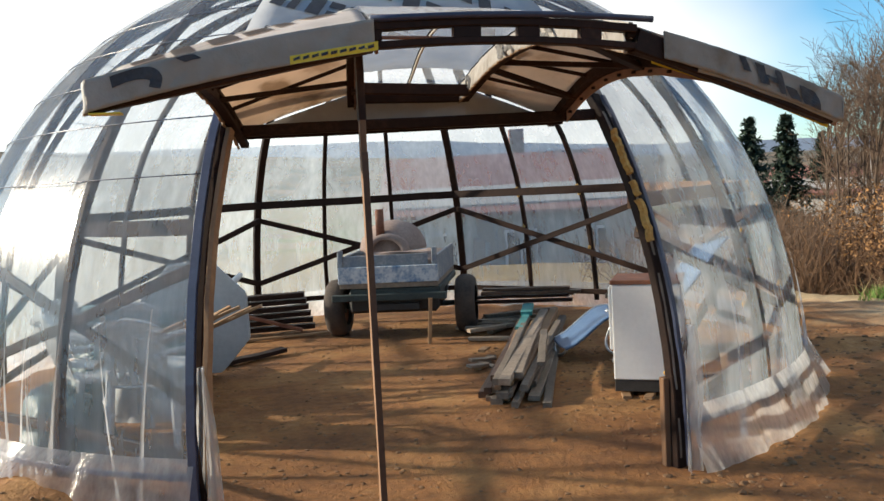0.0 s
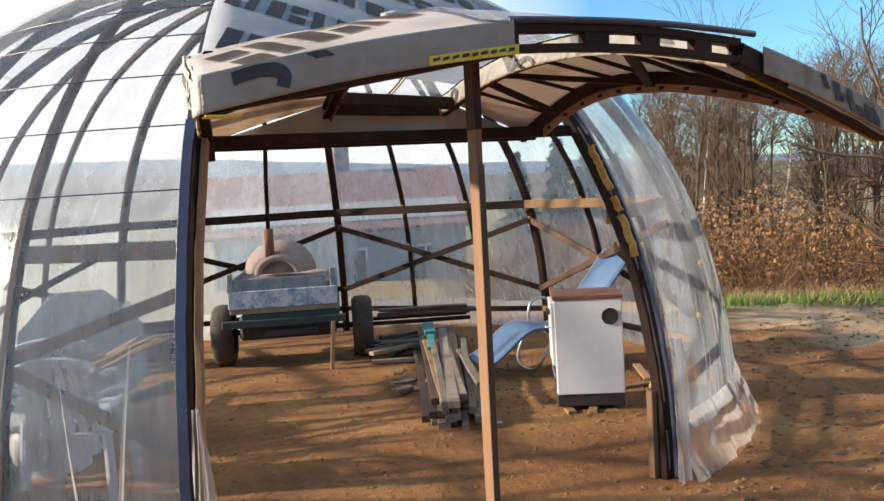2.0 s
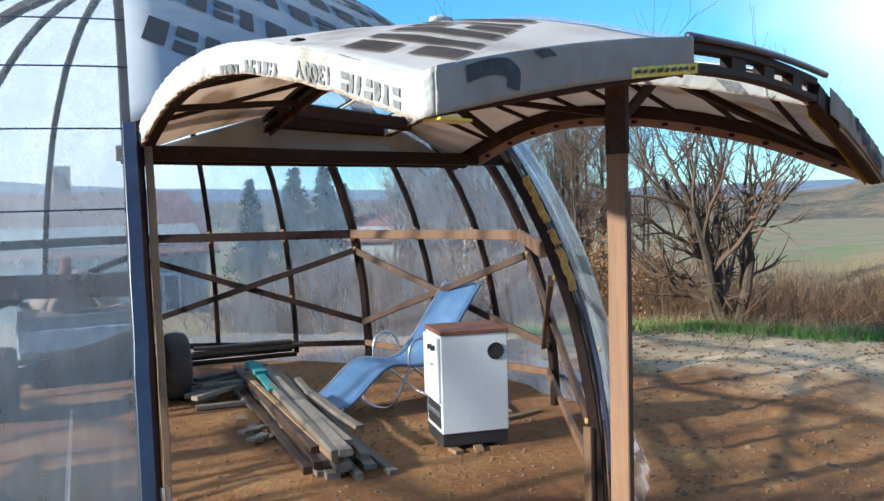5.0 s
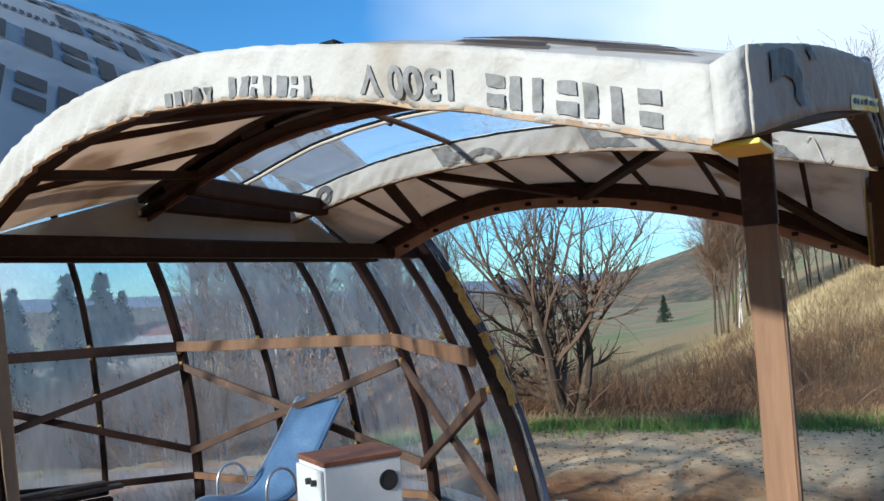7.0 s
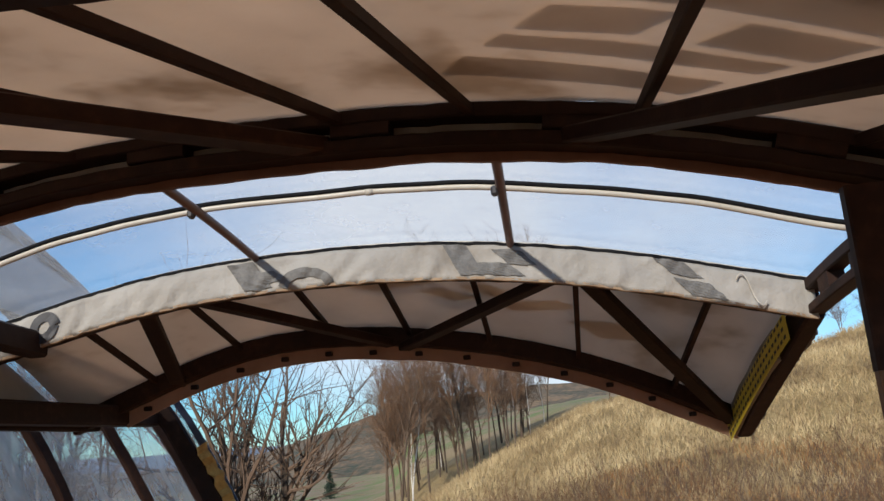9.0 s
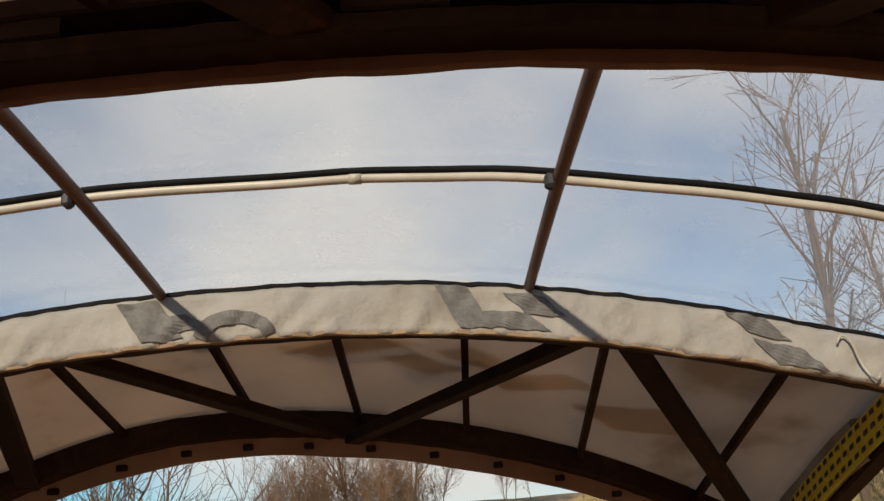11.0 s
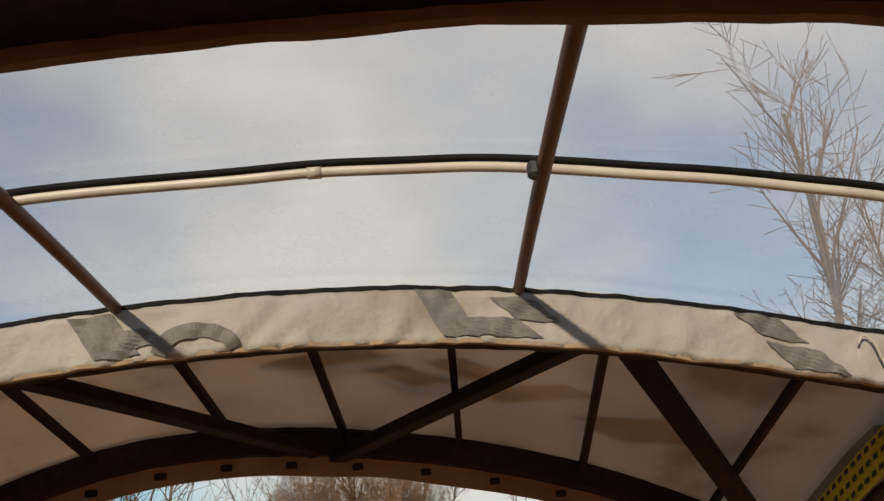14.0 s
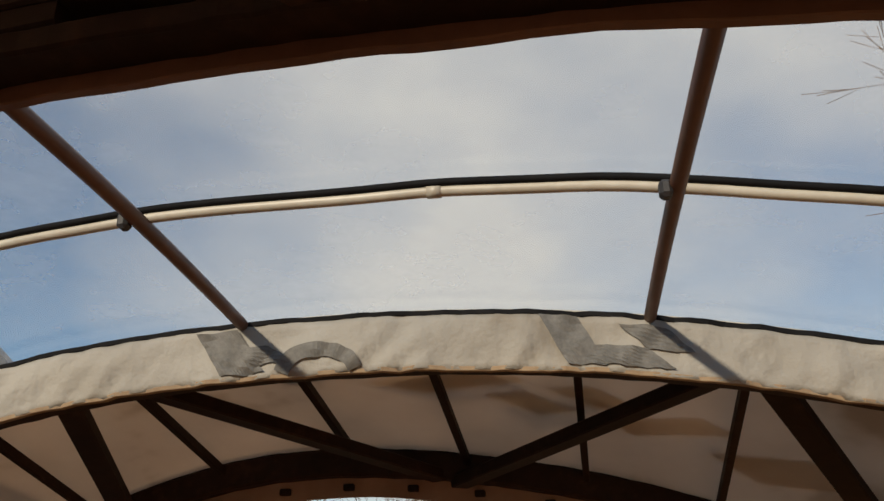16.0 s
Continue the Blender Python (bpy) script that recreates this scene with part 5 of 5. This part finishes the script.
def build_chair():
    s = thing("garden_chair", "white moulded plastic garden chair with slatted back", "chair", "garden chairs")
    W, D = 0.42, 0.40
    part("seat", sheet(lambda u, v: V((u - 0.5) * W, (v - 0.5) * D, 0.40 - 0.025 * math.sin(math.pi * v) + 0.01 * v), 8, 8, 0.02), M_PLASTIC, s, "", True)
    for i in range(6):
        x = (i - 2.5) * 0.066
        part("back_slat", sweep([(x, D / 2 + 0.02 + 0.03 * j, 0.42 + 0.10 * j) for j in range(5)], 0.042, 0.014, [V(0, -1, 0.3)] * 5), M_PLASTIC, s)
    part("top_rail", sweep([(W * 0.5 * math.cos(math.pi * i / 10), D / 2 + 0.14, 0.76 + 0.07 * math.sin(math.pi * i / 10)) for i in range(11)], 0.03, 0.05, [V(0, 0.2, 1)] * 11), M_PLASTIC, s)
    for x in (-1, 1):
        part("leg", pipe([(x * W / 2, -D / 2, 0.40), (x * (W / 2 + 0.03), -D / 2 - 0.03, 0.0)], 0.025, 8), M_PLASTIC, s)
        part("leg", pipe([(x * W / 2, D / 2, 0.40), (x * (W / 2 + 0.02), D / 2 + 0.05, 0.0)], 0.025, 8), M_PLASTIC, s)
        part("armrest", pipe(spline([(x * W / 2, -D / 2, 0.40), (x * (W / 2 + 0.02), -D / 2, 0.58), (x * (W / 2 + 0.02), 0.0, 0.62), (x * (W / 2), D / 2 + 0.08, 0.62)], 4), 0.02, 8), M_PLASTIC, s)
    return s


chair = build_chair()
chair.matrix_world = pose(-1.55, 2.95, 0.0, 0, 0, 160)
for x, y, z, a in ((-1.56, 2.98, 0.10, 163), (-1.98, 3.35, 0.0, 120), (-2.05, 3.9, 0.0, 70)):
    copy_thing(chair, pose(x, y, z, 0, 0, a))


def heap(name, cx, cy, rx, ry, h, mat, label, category, seed):
    bm = bmesh.new()
    bmesh.ops.create_icosphere(bm, subdivisions=4, radius=1.0)
    for v in bm.verts:
        c = v.co.copy()
        k = 1 + 0.35 * noise.noise(c * 1.6 + V(seed, 0, 0)) + 0.16 * noise.noise(c * 4.5 + V(0, seed, 0))
        v.co = V(c.x * rx * k, c.y * ry * k, max(0.0, c.z * h * k))
    ob = part(name, bm, mat, None, "", True)
    ob.location = (cx, cy, -0.01)
    return tagged(ob, label, category)


heap("tarpaulin_heap", -2.0, 4.5, 0.5, 0.7, 0.75, M_TARP, "crumpled teal tarpaulin heaped on the earth", "tarpaulin", 2)
heap("film_heap", -1.75, 3.75, 0.32, 0.36, 0.45, M_PLASTIC, "crumpled pale sheeting heaped by the film", "sheeting", 5)
heap("tarpaulin_heap", -2.15, 3.0, 0.3, 0.35, 0.42, M_TARP, "folded teal tarpaulin on the earth", "tarpaulin", 9)
for i in range(8):
    a = V(-2.0 + 0.08 * i, 3.3 + 0.12 * i, 0.45 + 0.02 * (i % 3))
    plank("lath", a, a + V(0.55, random.uniform(-0.2, 0.25), 0.22), 0.05, 0.025, M_RAW, "pale lath thrown on the heap by the film", "lath", "laths on the heap")


# ---- loose clods ----
def clods():
    random.seed(11)
    verts, faces = [], []
    base = bmesh.new()
    bmesh.ops.create_icosphere(base, subdivisions=1, radius=1.0)
    base.verts.ensure_lookup_table()
    bv, bf = [v.co.copy() for v in base.verts], [[v.index for v in f.verts] for f in base.faces]
    base.free()
    for i in range(9000):
        if i % 3:
            x, y = random.uniform(1.2, 9.0), random.uniform(-3.0, 4.5)
        else:
            x, y = random.uniform(-3.2, 3.0), random.uniform(-2.2, 6.8)
        r = math.hypot(x - DC.x, y - DC.y)
        if 2.85 < r < 3.5 and y > 1.6:
            continue
        s = random.uniform(0.006, 0.021) * (1.3 if r > 3.3 and random.random() < 0.25 else 0.8)
        z, k = ground_height(x, y), len(verts)
        sx, sy, sz, seed = random.uniform(0.8, 1.4), random.uniform(0.8, 1.4), random.uniform(0.5, 0.8), random.uniform(0, 50)
        for c in bv:
            q = 1 + 0.4 * noise.noise(c * 1.5 + V(seed, 0, 0))
            verts.append((x + c.x * s * sx * q, y + c.y * s * sy * q, z + c.z * s * sz * q))
        faces += [[k + a for a in f] for f in bf]
    me = bpy.data.meshes.new("earth_clods")
    me.from_pydata(verts, [], faces)
    me.materials.append(M_CLOD)
    tagged(new("earth_clods", me), "loose crumbs and clods of brown earth", "earth clods", kind="stuff")


clods()


# ---- vegetation ----
class Twigs:
    """Collects tapering three- or more-sided stems into one mesh."""

    def __init__(self):
        self.v, self.f = [], []

    def stem(self, pts, radii, sides=3):
        k0 = len(self.v)
        for i, p in enumerate(pts):
            t = (pts[min(i + 1, len(pts) - 1)] - pts[max(i - 1, 0)]).normalized()
            s = t.orthogonal().normalized()
            u = t.cross(s)
            for k in range(sides):
                a = 2 * math.pi * k / sides
                self.v.append(p + (s * math.cos(a) + u * math.sin(a)) * radii[i])
        for i in range(len(pts) - 1):
            for k in range(sides):
                a, b = k0 + i * sides + k, k0 + i * sides + (k + 1) % sides
                self.f.append((a, b, b + sides, a + sides))

    def blade(self, p, q, w):
        k = len(self.v)
        s = V(random.uniform(-1, 1), random.uniform(-1, 1), 0).normalized() * w
        self.v += [p - s, p + s, q]
        self.f.append((k, k + 1, k + 2))

    def mesh(self, name, mat):
        me = bpy.data.meshes.new(name)
        me.from_pydata([tuple(p) for p in self.v], [], self.f)
        me.materials.append(mat)
        return me


def rand_dir(up):
    return V(random.gauss(0, 1), random.gauss(0, 1), random.gauss(0, 1) + up).normalized()


def grow(trunk, twigs, p, d, length, r, level, top, bend, up, split, thin, side=(0.42, 0.66), base=0.3):
    n = 5 if level < 2 else 3
    pts, radii = [p], [r]
    for i in range(n):
        d = (d + rand_dir(up) * bend).normalized()
        p = p + d * (length / n)
        pts.append(p)
        radii.append(max(thin, r * (1 - 0.62 * (i + 1) / n)))
    (trunk if level == 0 else twigs).stem(pts, radii, 7 if level == 0 else (5 if level == 1 else 3))
    if level >= top:
        return
    for c in range(split[level]):
        f = random.uniform(base if level == 0 else 0.15, 1.0)
        i = min(int(f * n), n - 1)
        q = pts[i].lerp(pts[i + 1], f * n - i)
        dd = (d + rand_dir(0.25) * (0.85 if level else 0.8)).normalized()
        grow(trunk, twigs, q, dd, length * random.uniform(*(side if level == 0 else (0.42, 0.66))), radii[i] * 0.55, level + 1, top, bend, up * 0.8, split, thin)


def bare_tree(name, label, seed, height, r, split, bend, up, bark, twig, lean=(0, 0, 1), stems=1, group="", thin=0.004, side=(0.42, 0.66), base=0.3, spread=0.28):
    random.seed(seed)
    s = thing(name, label, "tree", group)
    a, b = Twigs(), Twigs()
    for k in range(stems):
        d = (V(*lean) + V(random.uniform(-1, 1), random.uniform(-1, 1), 0) * (spread if stems > 1 else 0.05)).normalized()
        grow(a, b, V(random.uniform(-0.1, 0.1) * (stems > 1), random.uniform(-0.1, 0.1) * (stems > 1), -0.1), d, height * random.uniform(0.6, 0.75), r, 0, 3, bend, up, split, thin, side, base)
    for nm, tw, mt in (("trunk", a, bark), ("crown", b, twig)):
        ob = new(nm, tw.mesh(nm, mt))
        ob.parent = s
    return s


def on_ground(az, r):
    x, y = r * math.cos(radians(az)), r * math.sin(radians(az))
    return x, y, ground_height(x, y)


def tall(proto):
    return max(v.co.z for c in proto.children for v in c.data.vertices)


def plant(proto, az, r, scale, turn, reach=None):
    x, y, z = on_ground(az, r)
    if reach:                       # height from the angle at which its top stands over the eye
        scale *= (1.6 + r * math.tan(radians(reach)) - z) / tall(proto)
    c = copy_thing(proto, pose(x, y, z - 0.05, 0, 0, turn))
    c.scale = (scale, scale, scale)
    return c


# the pollarded old willow at the edge of the pad
willow = bare_tree("willow_tree", "gnarled bare old willow with several trunks", 4, 4.6, 0.115, (7, 7, 7), 0.22, 0.34, M_BARK, M_TWIG, stems=4, thin=0.0026, base=0.22, spread=0.45)
x, y, z = on_ground(27.0, 9.4)
willow.matrix_world = pose(x, y, z, 0, 0, 40) @ Matrix.Scale(0.8, 4)
# slender bare trees
protos = [bare_tree("alder_tree", "slender bare alder in a roadside thicket", 20 + i, 7.0, 0.05, (16, 5, 4), 0.05, 0.45, M_BARK, M_TWIG, group="thicket trees", thin=0.004, side=(0.16, 0.36), base=0.25) for i in range(3)]
crest = [bare_tree("crest_tree", "bare brown woodland tree on the hill crest", 60 + i, 9.5, 0.065, (17, 7, 4), 0.07, 0.45, M_BARK, M_TWIG_RUST if i else M_TWIG, group="crest trees", thin=0.006, side=(0.2, 0.38), base=0.38) for i in range(2)]
birches = [bare_tree("birch_tree", "slender bare birch with pale bark", 40 + i, 7.5, 0.042, (11, 5, 4), 0.07, 0.4, M_BIRCH, M_TWIG, group="thicket birches", thin=0.0045) for i in range(2)]
spots = random.Random(3)
crest[0].matrix_world, crest[1].matrix_world = (pose(*on_ground(a, r)) for a, r in ((8.0, 30.0), (4.0, 32.0)))
protos[0].matrix_world, protos[1].matrix_world, protos[2].matrix_world = (pose(*on_ground(a, r)) @ Matrix.Scale(0.72, 4) for a, r in ((44, 14.0), (39, 15.5), (49, 16.0)))
birches[0].matrix_world, birches[1].matrix_world = (pose(*on_ground(a, r)) @ Matrix.Scale(0.72, 4) for a, r in ((47, 15.0), (12.0, 29.0)))
for i in range(40):
    plant(protos[i % 3], spots.uniform(32, 52.5), spots.uniform(14, 27), spots.uniform(0.75, 1.0), spots.uniform(0, 360), 10.0)
for i in range(9):
    plant(birches[i % 2], spots.uniform(36, 51), spots.uniform(14, 24), spots.uniform(0.75, 1.0), spots.uniform(0, 360), 10.0)
# the wood along the crest of the hill
for i in range(34):
    a = spots.uniform(-24, 13)
    plant(crest[i % 2], a, spots.uniform(28, 38), spots.uniform(0.7, 1.15), spots.uniform(0, 360), 9.0)
plant(protos[0], -28.5, 15.0, 1.0, 40, 26.0)
plant(birches[1], -31.5, 16.5, 1.0, 200, 25.0)
plant(protos[2], -26.0, 19.0, 1.0, 100, 16.0)
plant(protos[1], -24.0, 16.0, 1.0, 20, 33.0)
for i in range(34):
    plant(crest[i % 2] if i % 7 else birches[0], spots.uniform(1, 14), spots.uniform(27, 40), spots.uniform(0.7, 1.15), spots.uniform(0, 360), 9.0)


def fir(seed, h):
    random.seed(seed)
    s = thing("fir_tree", "dark green fir tree behind the greenhouse", "tree", "fir trees")
    a, b = Twigs(), Twigs()
    a.stem([V(0, 0, -0.3), V(0, 0, h * 0.5), V(0, 0, h)], [0.14, 0.08, 0.015], 6)
    for i in range(330):
        f = random.random() ** 0.8
        z, ln = h * (0.08 + 0.92 * f), (1 - f) * h * 0.30 + 0.15
        ang = random.uniform(0, 6.283)
        o = V(math.cos(ang), math.sin(ang), 0)
        tip = V(0, 0, z) + o * ln * random.uniform(0.7, 1.1) + V(0, 0, -0.25 * ln)
        for k in range(16):
            g = (k + 0.5) / 16
            p = V(0, 0, z).lerp(tip, g)
            q = p + rand_dir(-0.4) * (0.16 + 0.14 * (1 - f)) + o * 0.1
            b.blade(p, q, 0.085)
    for nm, tw, mt in (("trunk", a, M_BARK), ("crown", b, M_FIR)):
        ob = new(nm, tw.mesh(nm, mt))
        ob.parent = s
    return s


f1 = fir(1, 6.2)
x, y, z = on_ground(57.6, 33)
f1.matrix_world = pose(x, y, 3.35 - 6.2)
f2 = fir(2, 6.6)
x, y, z = on_ground(55.3, 35)
f2.matrix_world = pose(x, y, 3.5 - 6.6)
for i, (az, r) in enumerate(((60.5, 36), (53.5, 45), (16.4, 75))):
    x, y, z = on_ground(az, r)
    c = copy_thing(f1, pose(x, y, z, 0, 0, 70 * i))
    c.scale = (0.8, 0.8, 0.8) if i < 2 else (0.45, 0.45, 0.4)


def scrub(name, label, mat, places, seed, stems, h, spread, r0=0.006):
    """Many thin leafless stems, rooted in clumps."""
    random.seed(seed)
    tw = Twigs()
    for az, r, k in places:
        cx, cy, _ = on_ground(az, r)
        for i in range(int(stems * k)):
            x, y = cx + random.gauss(0, spread), cy + random.gauss(0, spread)
            p = V(x, y, ground_height(x, y) - 0.03)
            d, hh = rand_dir(1.25), h * random.uniform(0.5, 1.1) * (0.6 + 0.4 * k)
            if d.z < 0.2:
                continue
            q = p + d * hh * 0.55
            e = q + (d + rand_dir(0.6) * 0.5).normalized() * hh * 0.45
            tw.stem([p, q, e], [r0, r0 * 0.75, r0 * 0.3])
            for b in range(4):
                w = p.lerp(q, random.uniform(0.4, 1.0)) if b % 2 else q.lerp(e, random.random())
                tw.stem([w, w + (d + rand_dir(0.5) * 0.9).normalized() * hh * random.uniform(0.15, 0.35)], [r0 * 0.5, r0 * 0.25])
    tagged(new(name, tw.mesh(name, mat)), label, "scrub", kind="stuff")


rs = random.Random(8)
scrub("brown_scrub", "tangle of leafless red-brown scrub beyond the pad", M_TWIG_RUST, [(rs.uniform(6, 56), 9.6 + 9 * rs.random() ** 2, rs.uniform(0.5, 1.1)) for i in range(150)], 1, 52, 1.1, 0.55)
scrub("rusty_scrub", "rust-brown dead scrub below the thicket", M_TWIG_RUST, [(rs.uniform(29, 56), rs.uniform(10.5, 14), rs.uniform(0.6, 1.2)) for i in range(60)], 2, 40, 1.15, 0.4)
scrub("thicket_brush", "dense dark brown undergrowth between the thicket trees", M_TWIG, [(rs.uniform(30, 57), rs.uniform(14, 19), rs.uniform(0.7, 1.2)) for i in range(85)], 12, 42, 1.6, 0.7, 0.008)
scrub("hill_brambles", "red-brown dead brambles low on the hillside", M_TWIG_RUST, [(rs.uniform(-30, 14), 9.2 + 9 * rs.random() ** 1.6, rs.uniform(0.4, 1.0)) for i in range(190)], 13, 95, 0.6, 0.6, 0.0055)
scrub("pale_saplings", "sparse pale thin saplings on the slope", M_OLD, [(rs.uniform(-24, 12), rs.uniform(9, 13), rs.uniform(0.5, 1.0)) for i in range(26)], 14, 5, 1.5, 0.5, 0.0045)
scrub("hill_scrub", "thin leafless saplings and brambles on the hillside", M_TWIG, [(rs.uniform(-28, 15), rs.uniform(9.5, 17), rs.uniform(0.3, 0.9)) for i in range(210)], 3, 40, 0.8, 0.8, 0.005)
scrub("hedge_scrub", "dense dark hedge behind the greenhouse", M_TWIG, [(rs.uniform(50, 64), rs.uniform(11, 16), rs.uniform(0.8, 1.2)) for i in range(55)], 4, 56, 1.5, 0.5, 0.008)


def leafy_bush(seed, h, label):
    """A bush that has kept its brown winter leaves."""
    random.seed(seed)
    s = thing("brown_leaved_bush", label, "bush", "bushes by the thicket")
    a, b = Twigs(), Twigs()
    for i in range(26):
        d = rand_dir(1.3)
        d.z = abs(d.z) + 0.15
        p, r = V(random.gauss(0, 0.12), random.gauss(0, 0.12), -0.05), 0.014
        pts = [p]
        for k in range(5):
            d = (d + rand_dir(0.2) * 0.25).normalized()
            p = p + d * h * random.uniform(0.14, 0.22)
            pts.append(p)
            for q in range(26 if k else 5):
                c = p + rand_dir(0) * random.uniform(0.05, 0.3)
                e = rand_dir(0) * random.uniform(0.035, 0.07)
                b.blade(c, c + e, 0.022)
        a.stem(pts, [r * (1 - 0.15 * k) for k in range(6)])
    for nm, tw, mt in (("branchwork", a, M_TWIG), ("foliage", b, M_LEAF)):
        ob = new(nm, tw.mesh(nm, mt))
        ob.parent = s
    return s


M_LEAF = rough_mat("dry_leaves", [(0.3, (0.14, 0.062, 0.02)), (0.55, (0.28, 0.14, 0.046)), (0.8, (0.38, 0.22, 0.09))], 1.2, 0.8, 6.0, 0)
bush = leafy_bush(5, 1.9, "bush with dry orange-brown leaves below the thicket")
bush.matrix_world = pose(*on_ground(37.5, 11.3))
for az, r, sc in ((40.0, 10.6, 1.0), (42.5, 12.0, 1.1), (46.5, 13.0, 1.05), (34.5, 13.2, 0.8), (50.5, 14.2, 0.9)):
    plant(bush, az, r, sc, az * 7)


def grass(name, label, mat, count, seed, area, h, w, clump=0.10):
    random.seed(seed)
    tw = Twigs()
    for i in range(count // 7):
        x, y = area()
        for k in range(7):
            px, py = x + random.gauss(0, clump), y + random.gauss(0, clump)
            p = V(px, py, ground_height(px, py) - 0.01)
            tw.blade(p, p + V(random.gauss(0, 0.5), random.gauss(0, 0.5), 1) * h * random.uniform(0.4, 1.1), w)
    tagged(new(name, tw.mesh(name, mat)), label, "grass", kind="stuff")


def hill_area():
    a, r = random.uniform(-34, 16), 9.5 + 21 * random.random() ** 1.3
    return r * math.cos(radians(a)), r * math.sin(radians(a))


def slope_area():
    while True:
        a, r = random.uniform(-32, 16), 9.0 + 9 * random.random() ** 1.5
        x, y = r * math.cos(radians(a)), r * math.sin(radians(a))
        if noise.noise(V(x * 0.45, y * 0.45, 21.0)) > -0.05:
            return x, y


def edge_area():
    a = random.uniform(-12, 44)
    r = table(EDGE, a) + random.gauss(0.35, 0.28)
    return r * math.cos(radians(a)), r * math.sin(radians(a))


grass("brown_hill_grass", "red-brown dead grass and bracken on the lower slope", M_LEAF, 26000, 15, slope_area, 0.26, 0.012, 0.22)
grass("dry_hill_grass", "dry straw-coloured grass tufts on the hillside", M_DRY, 90000, 5, hill_area, 0.30, 0.011, 0.16)
grass("green_grass", "fresh green grass along the edge of the pad", M_GREEN, 26000, 6, edge_area, 0.15, 0.007, 0.09)
grass("dry_edge_grass", "dry grass stalks along the edge of the pad", M_DRY, 7000, 7, edge_area, 0.26, 0.004, 0.12)


# ---- buildings and distance ----
def gable_house(name, label, m, w, d, eave, ridge, roof_mat, wins, chimney=True):
    s = thing(name, label, "house")
    s.matrix_world = m
    bm = bmesh.new()
    pr = [(-d / 2, -3.0), (d / 2, -3.0), (d / 2, eave), (0, ridge - 0.1), (-d / 2, eave)]
    a = [bm.verts.new((-w / 2, y, z)) for y, z in pr]
    b = [bm.verts.new((w / 2, y, z)) for y, z in pr]
    bm.faces.new(a), bm.faces.new(b[::-1])
    for i in range(5):
        bm.faces.new((a[i], a[(i + 1) % 5], b[(i + 1) % 5], b[i]))
    part("wall", bm, M_RENDER, s, "pale rendered walls")
    for sg in (-1, 1):
        part("roof", sheet(lambda u, v: V((u - 0.5) * (w + 0.6), sg * (d / 2 + 0.35) * (1 - v), ridge + (eave - 0.25 - ridge) * (1 - v)), 6, 6, 0.12), roof_mat, s, "red tiled roof slope")
    for x, z in wins:
        f = part("window", box(x, -d / 2 - 0.02, z, 1.0, 0.08, 1.15, 0.01), M_PLASTIC, s, "white window frame")
        part("pane", box(x - 0.23, -d / 2 - 0.07, z, 0.38, 0.02, 0.98), M_PANE, f)
        part("pane", box(x + 0.23, -d / 2 - 0.07, z, 0.38, 0.02, 0.98), M_PANE, f)
    if chimney:
        part("chimney", box(0.4, 0.3, ridge + 0.25, 0.5, 0.5, 1.1, 0.02), M_RUST, s, "brick chimney")
    return s


def facing(az, r, extra=0.0):
    x, y = r * math.cos(radians(az)), r * math.sin(radians(az))
    return pose(x, y, 0, 0, 0, az - 90 + extra)


gable_house("neighbour_house", "pale house with red tiled roof behind the greenhouse", facing(74.5, 26, 3), 7.6, 6.0, 0.81, 2.39, M_ROOF_RED, ((-2.2, -0.6), (0.2, -0.6), (2.5, -0.6)))
gable_house("red_roofed_barn", "low barn with a red roof behind the hedge", facing(52.6, 46, -15), 6.0, 5.0, 0.2, 1.35, M_ROOF_RED, (), False)
for az, r, w in ((17.6, 330, 8), (16.7, 340, 14), (18.6, 345, 8), (22.0, 420, 9), (15.2, 360, 9)):
    m = facing(az, r, 20) @ Matrix.Translation((0, 0, ground_height(r * math.cos(radians(az)), r * math.sin(radians(az)))))
    gable_house("farmhouse", "small pale farmhouse far off in the valley", m, w, 6, 2.0, 4.2, M_PANE if w == 14 else M_RENDER, (), False)


def ridge(name, label, dist, rows, mat, seed, depth):
    """A long hill on the horizon, its crest given as angles of height by bearing."""
    def fn(u, v):
        az = rows[0][0] + (rows[-1][0] - rows[0][0]) * u
        e = table(rows, az) + 0.10 * noise.noise(V(az * 0.35, seed, 0)) + 0.04 * noise.noise(V(az * 2.5, seed, 1))
        top = 1.7 + dist * math.tan(radians(e))
        r = dist - depth * (1 - v)
        z = -8 + (top + 8) * (v ** 0.8) + depth * 0.02 * noise.noise(V(az * 1.5, v * 4, seed)) * v * (1 - v)
        return V(r * math.cos(radians(az)), r * math.sin(radians(az)), z)
    tagged(part(name, sheet(fn, 260, 8), mat, None, "", True), label, "hills", kind="structure")


ridge("backdrop_forest_hill", "wooded hill rising over the valley", 420, [(-120, 3.0), (-30, 3.5), (2, 3.7), (9, 3.3), (13, 2.5), (17, 1.4), (20, 0.6), (25, 0.1), (34, -0.1)], M_FOREST, 1, 160)
ridge("backdrop_near_hills", "wooded hills behind the houses", 700, [(20, -0.3), (40, 0.5), (60, 0.7), (80, 1.6), (100, 2.8), (112, 3.6), (140, 3.4), (200, 2.5), (260, 2.5)], M_FOREST, 5, 250)
ridge("backdrop_range", "distant mountain range coloured blue with haze", 2200, [(-180, 1.6), (0, 0.9), (20, 1.0), (40, 0.9), (52, 1.3), (66, 1.7), (82, 2.9), (100, 3.0), (180, 1.6)], M_RANGE, 9, 600)
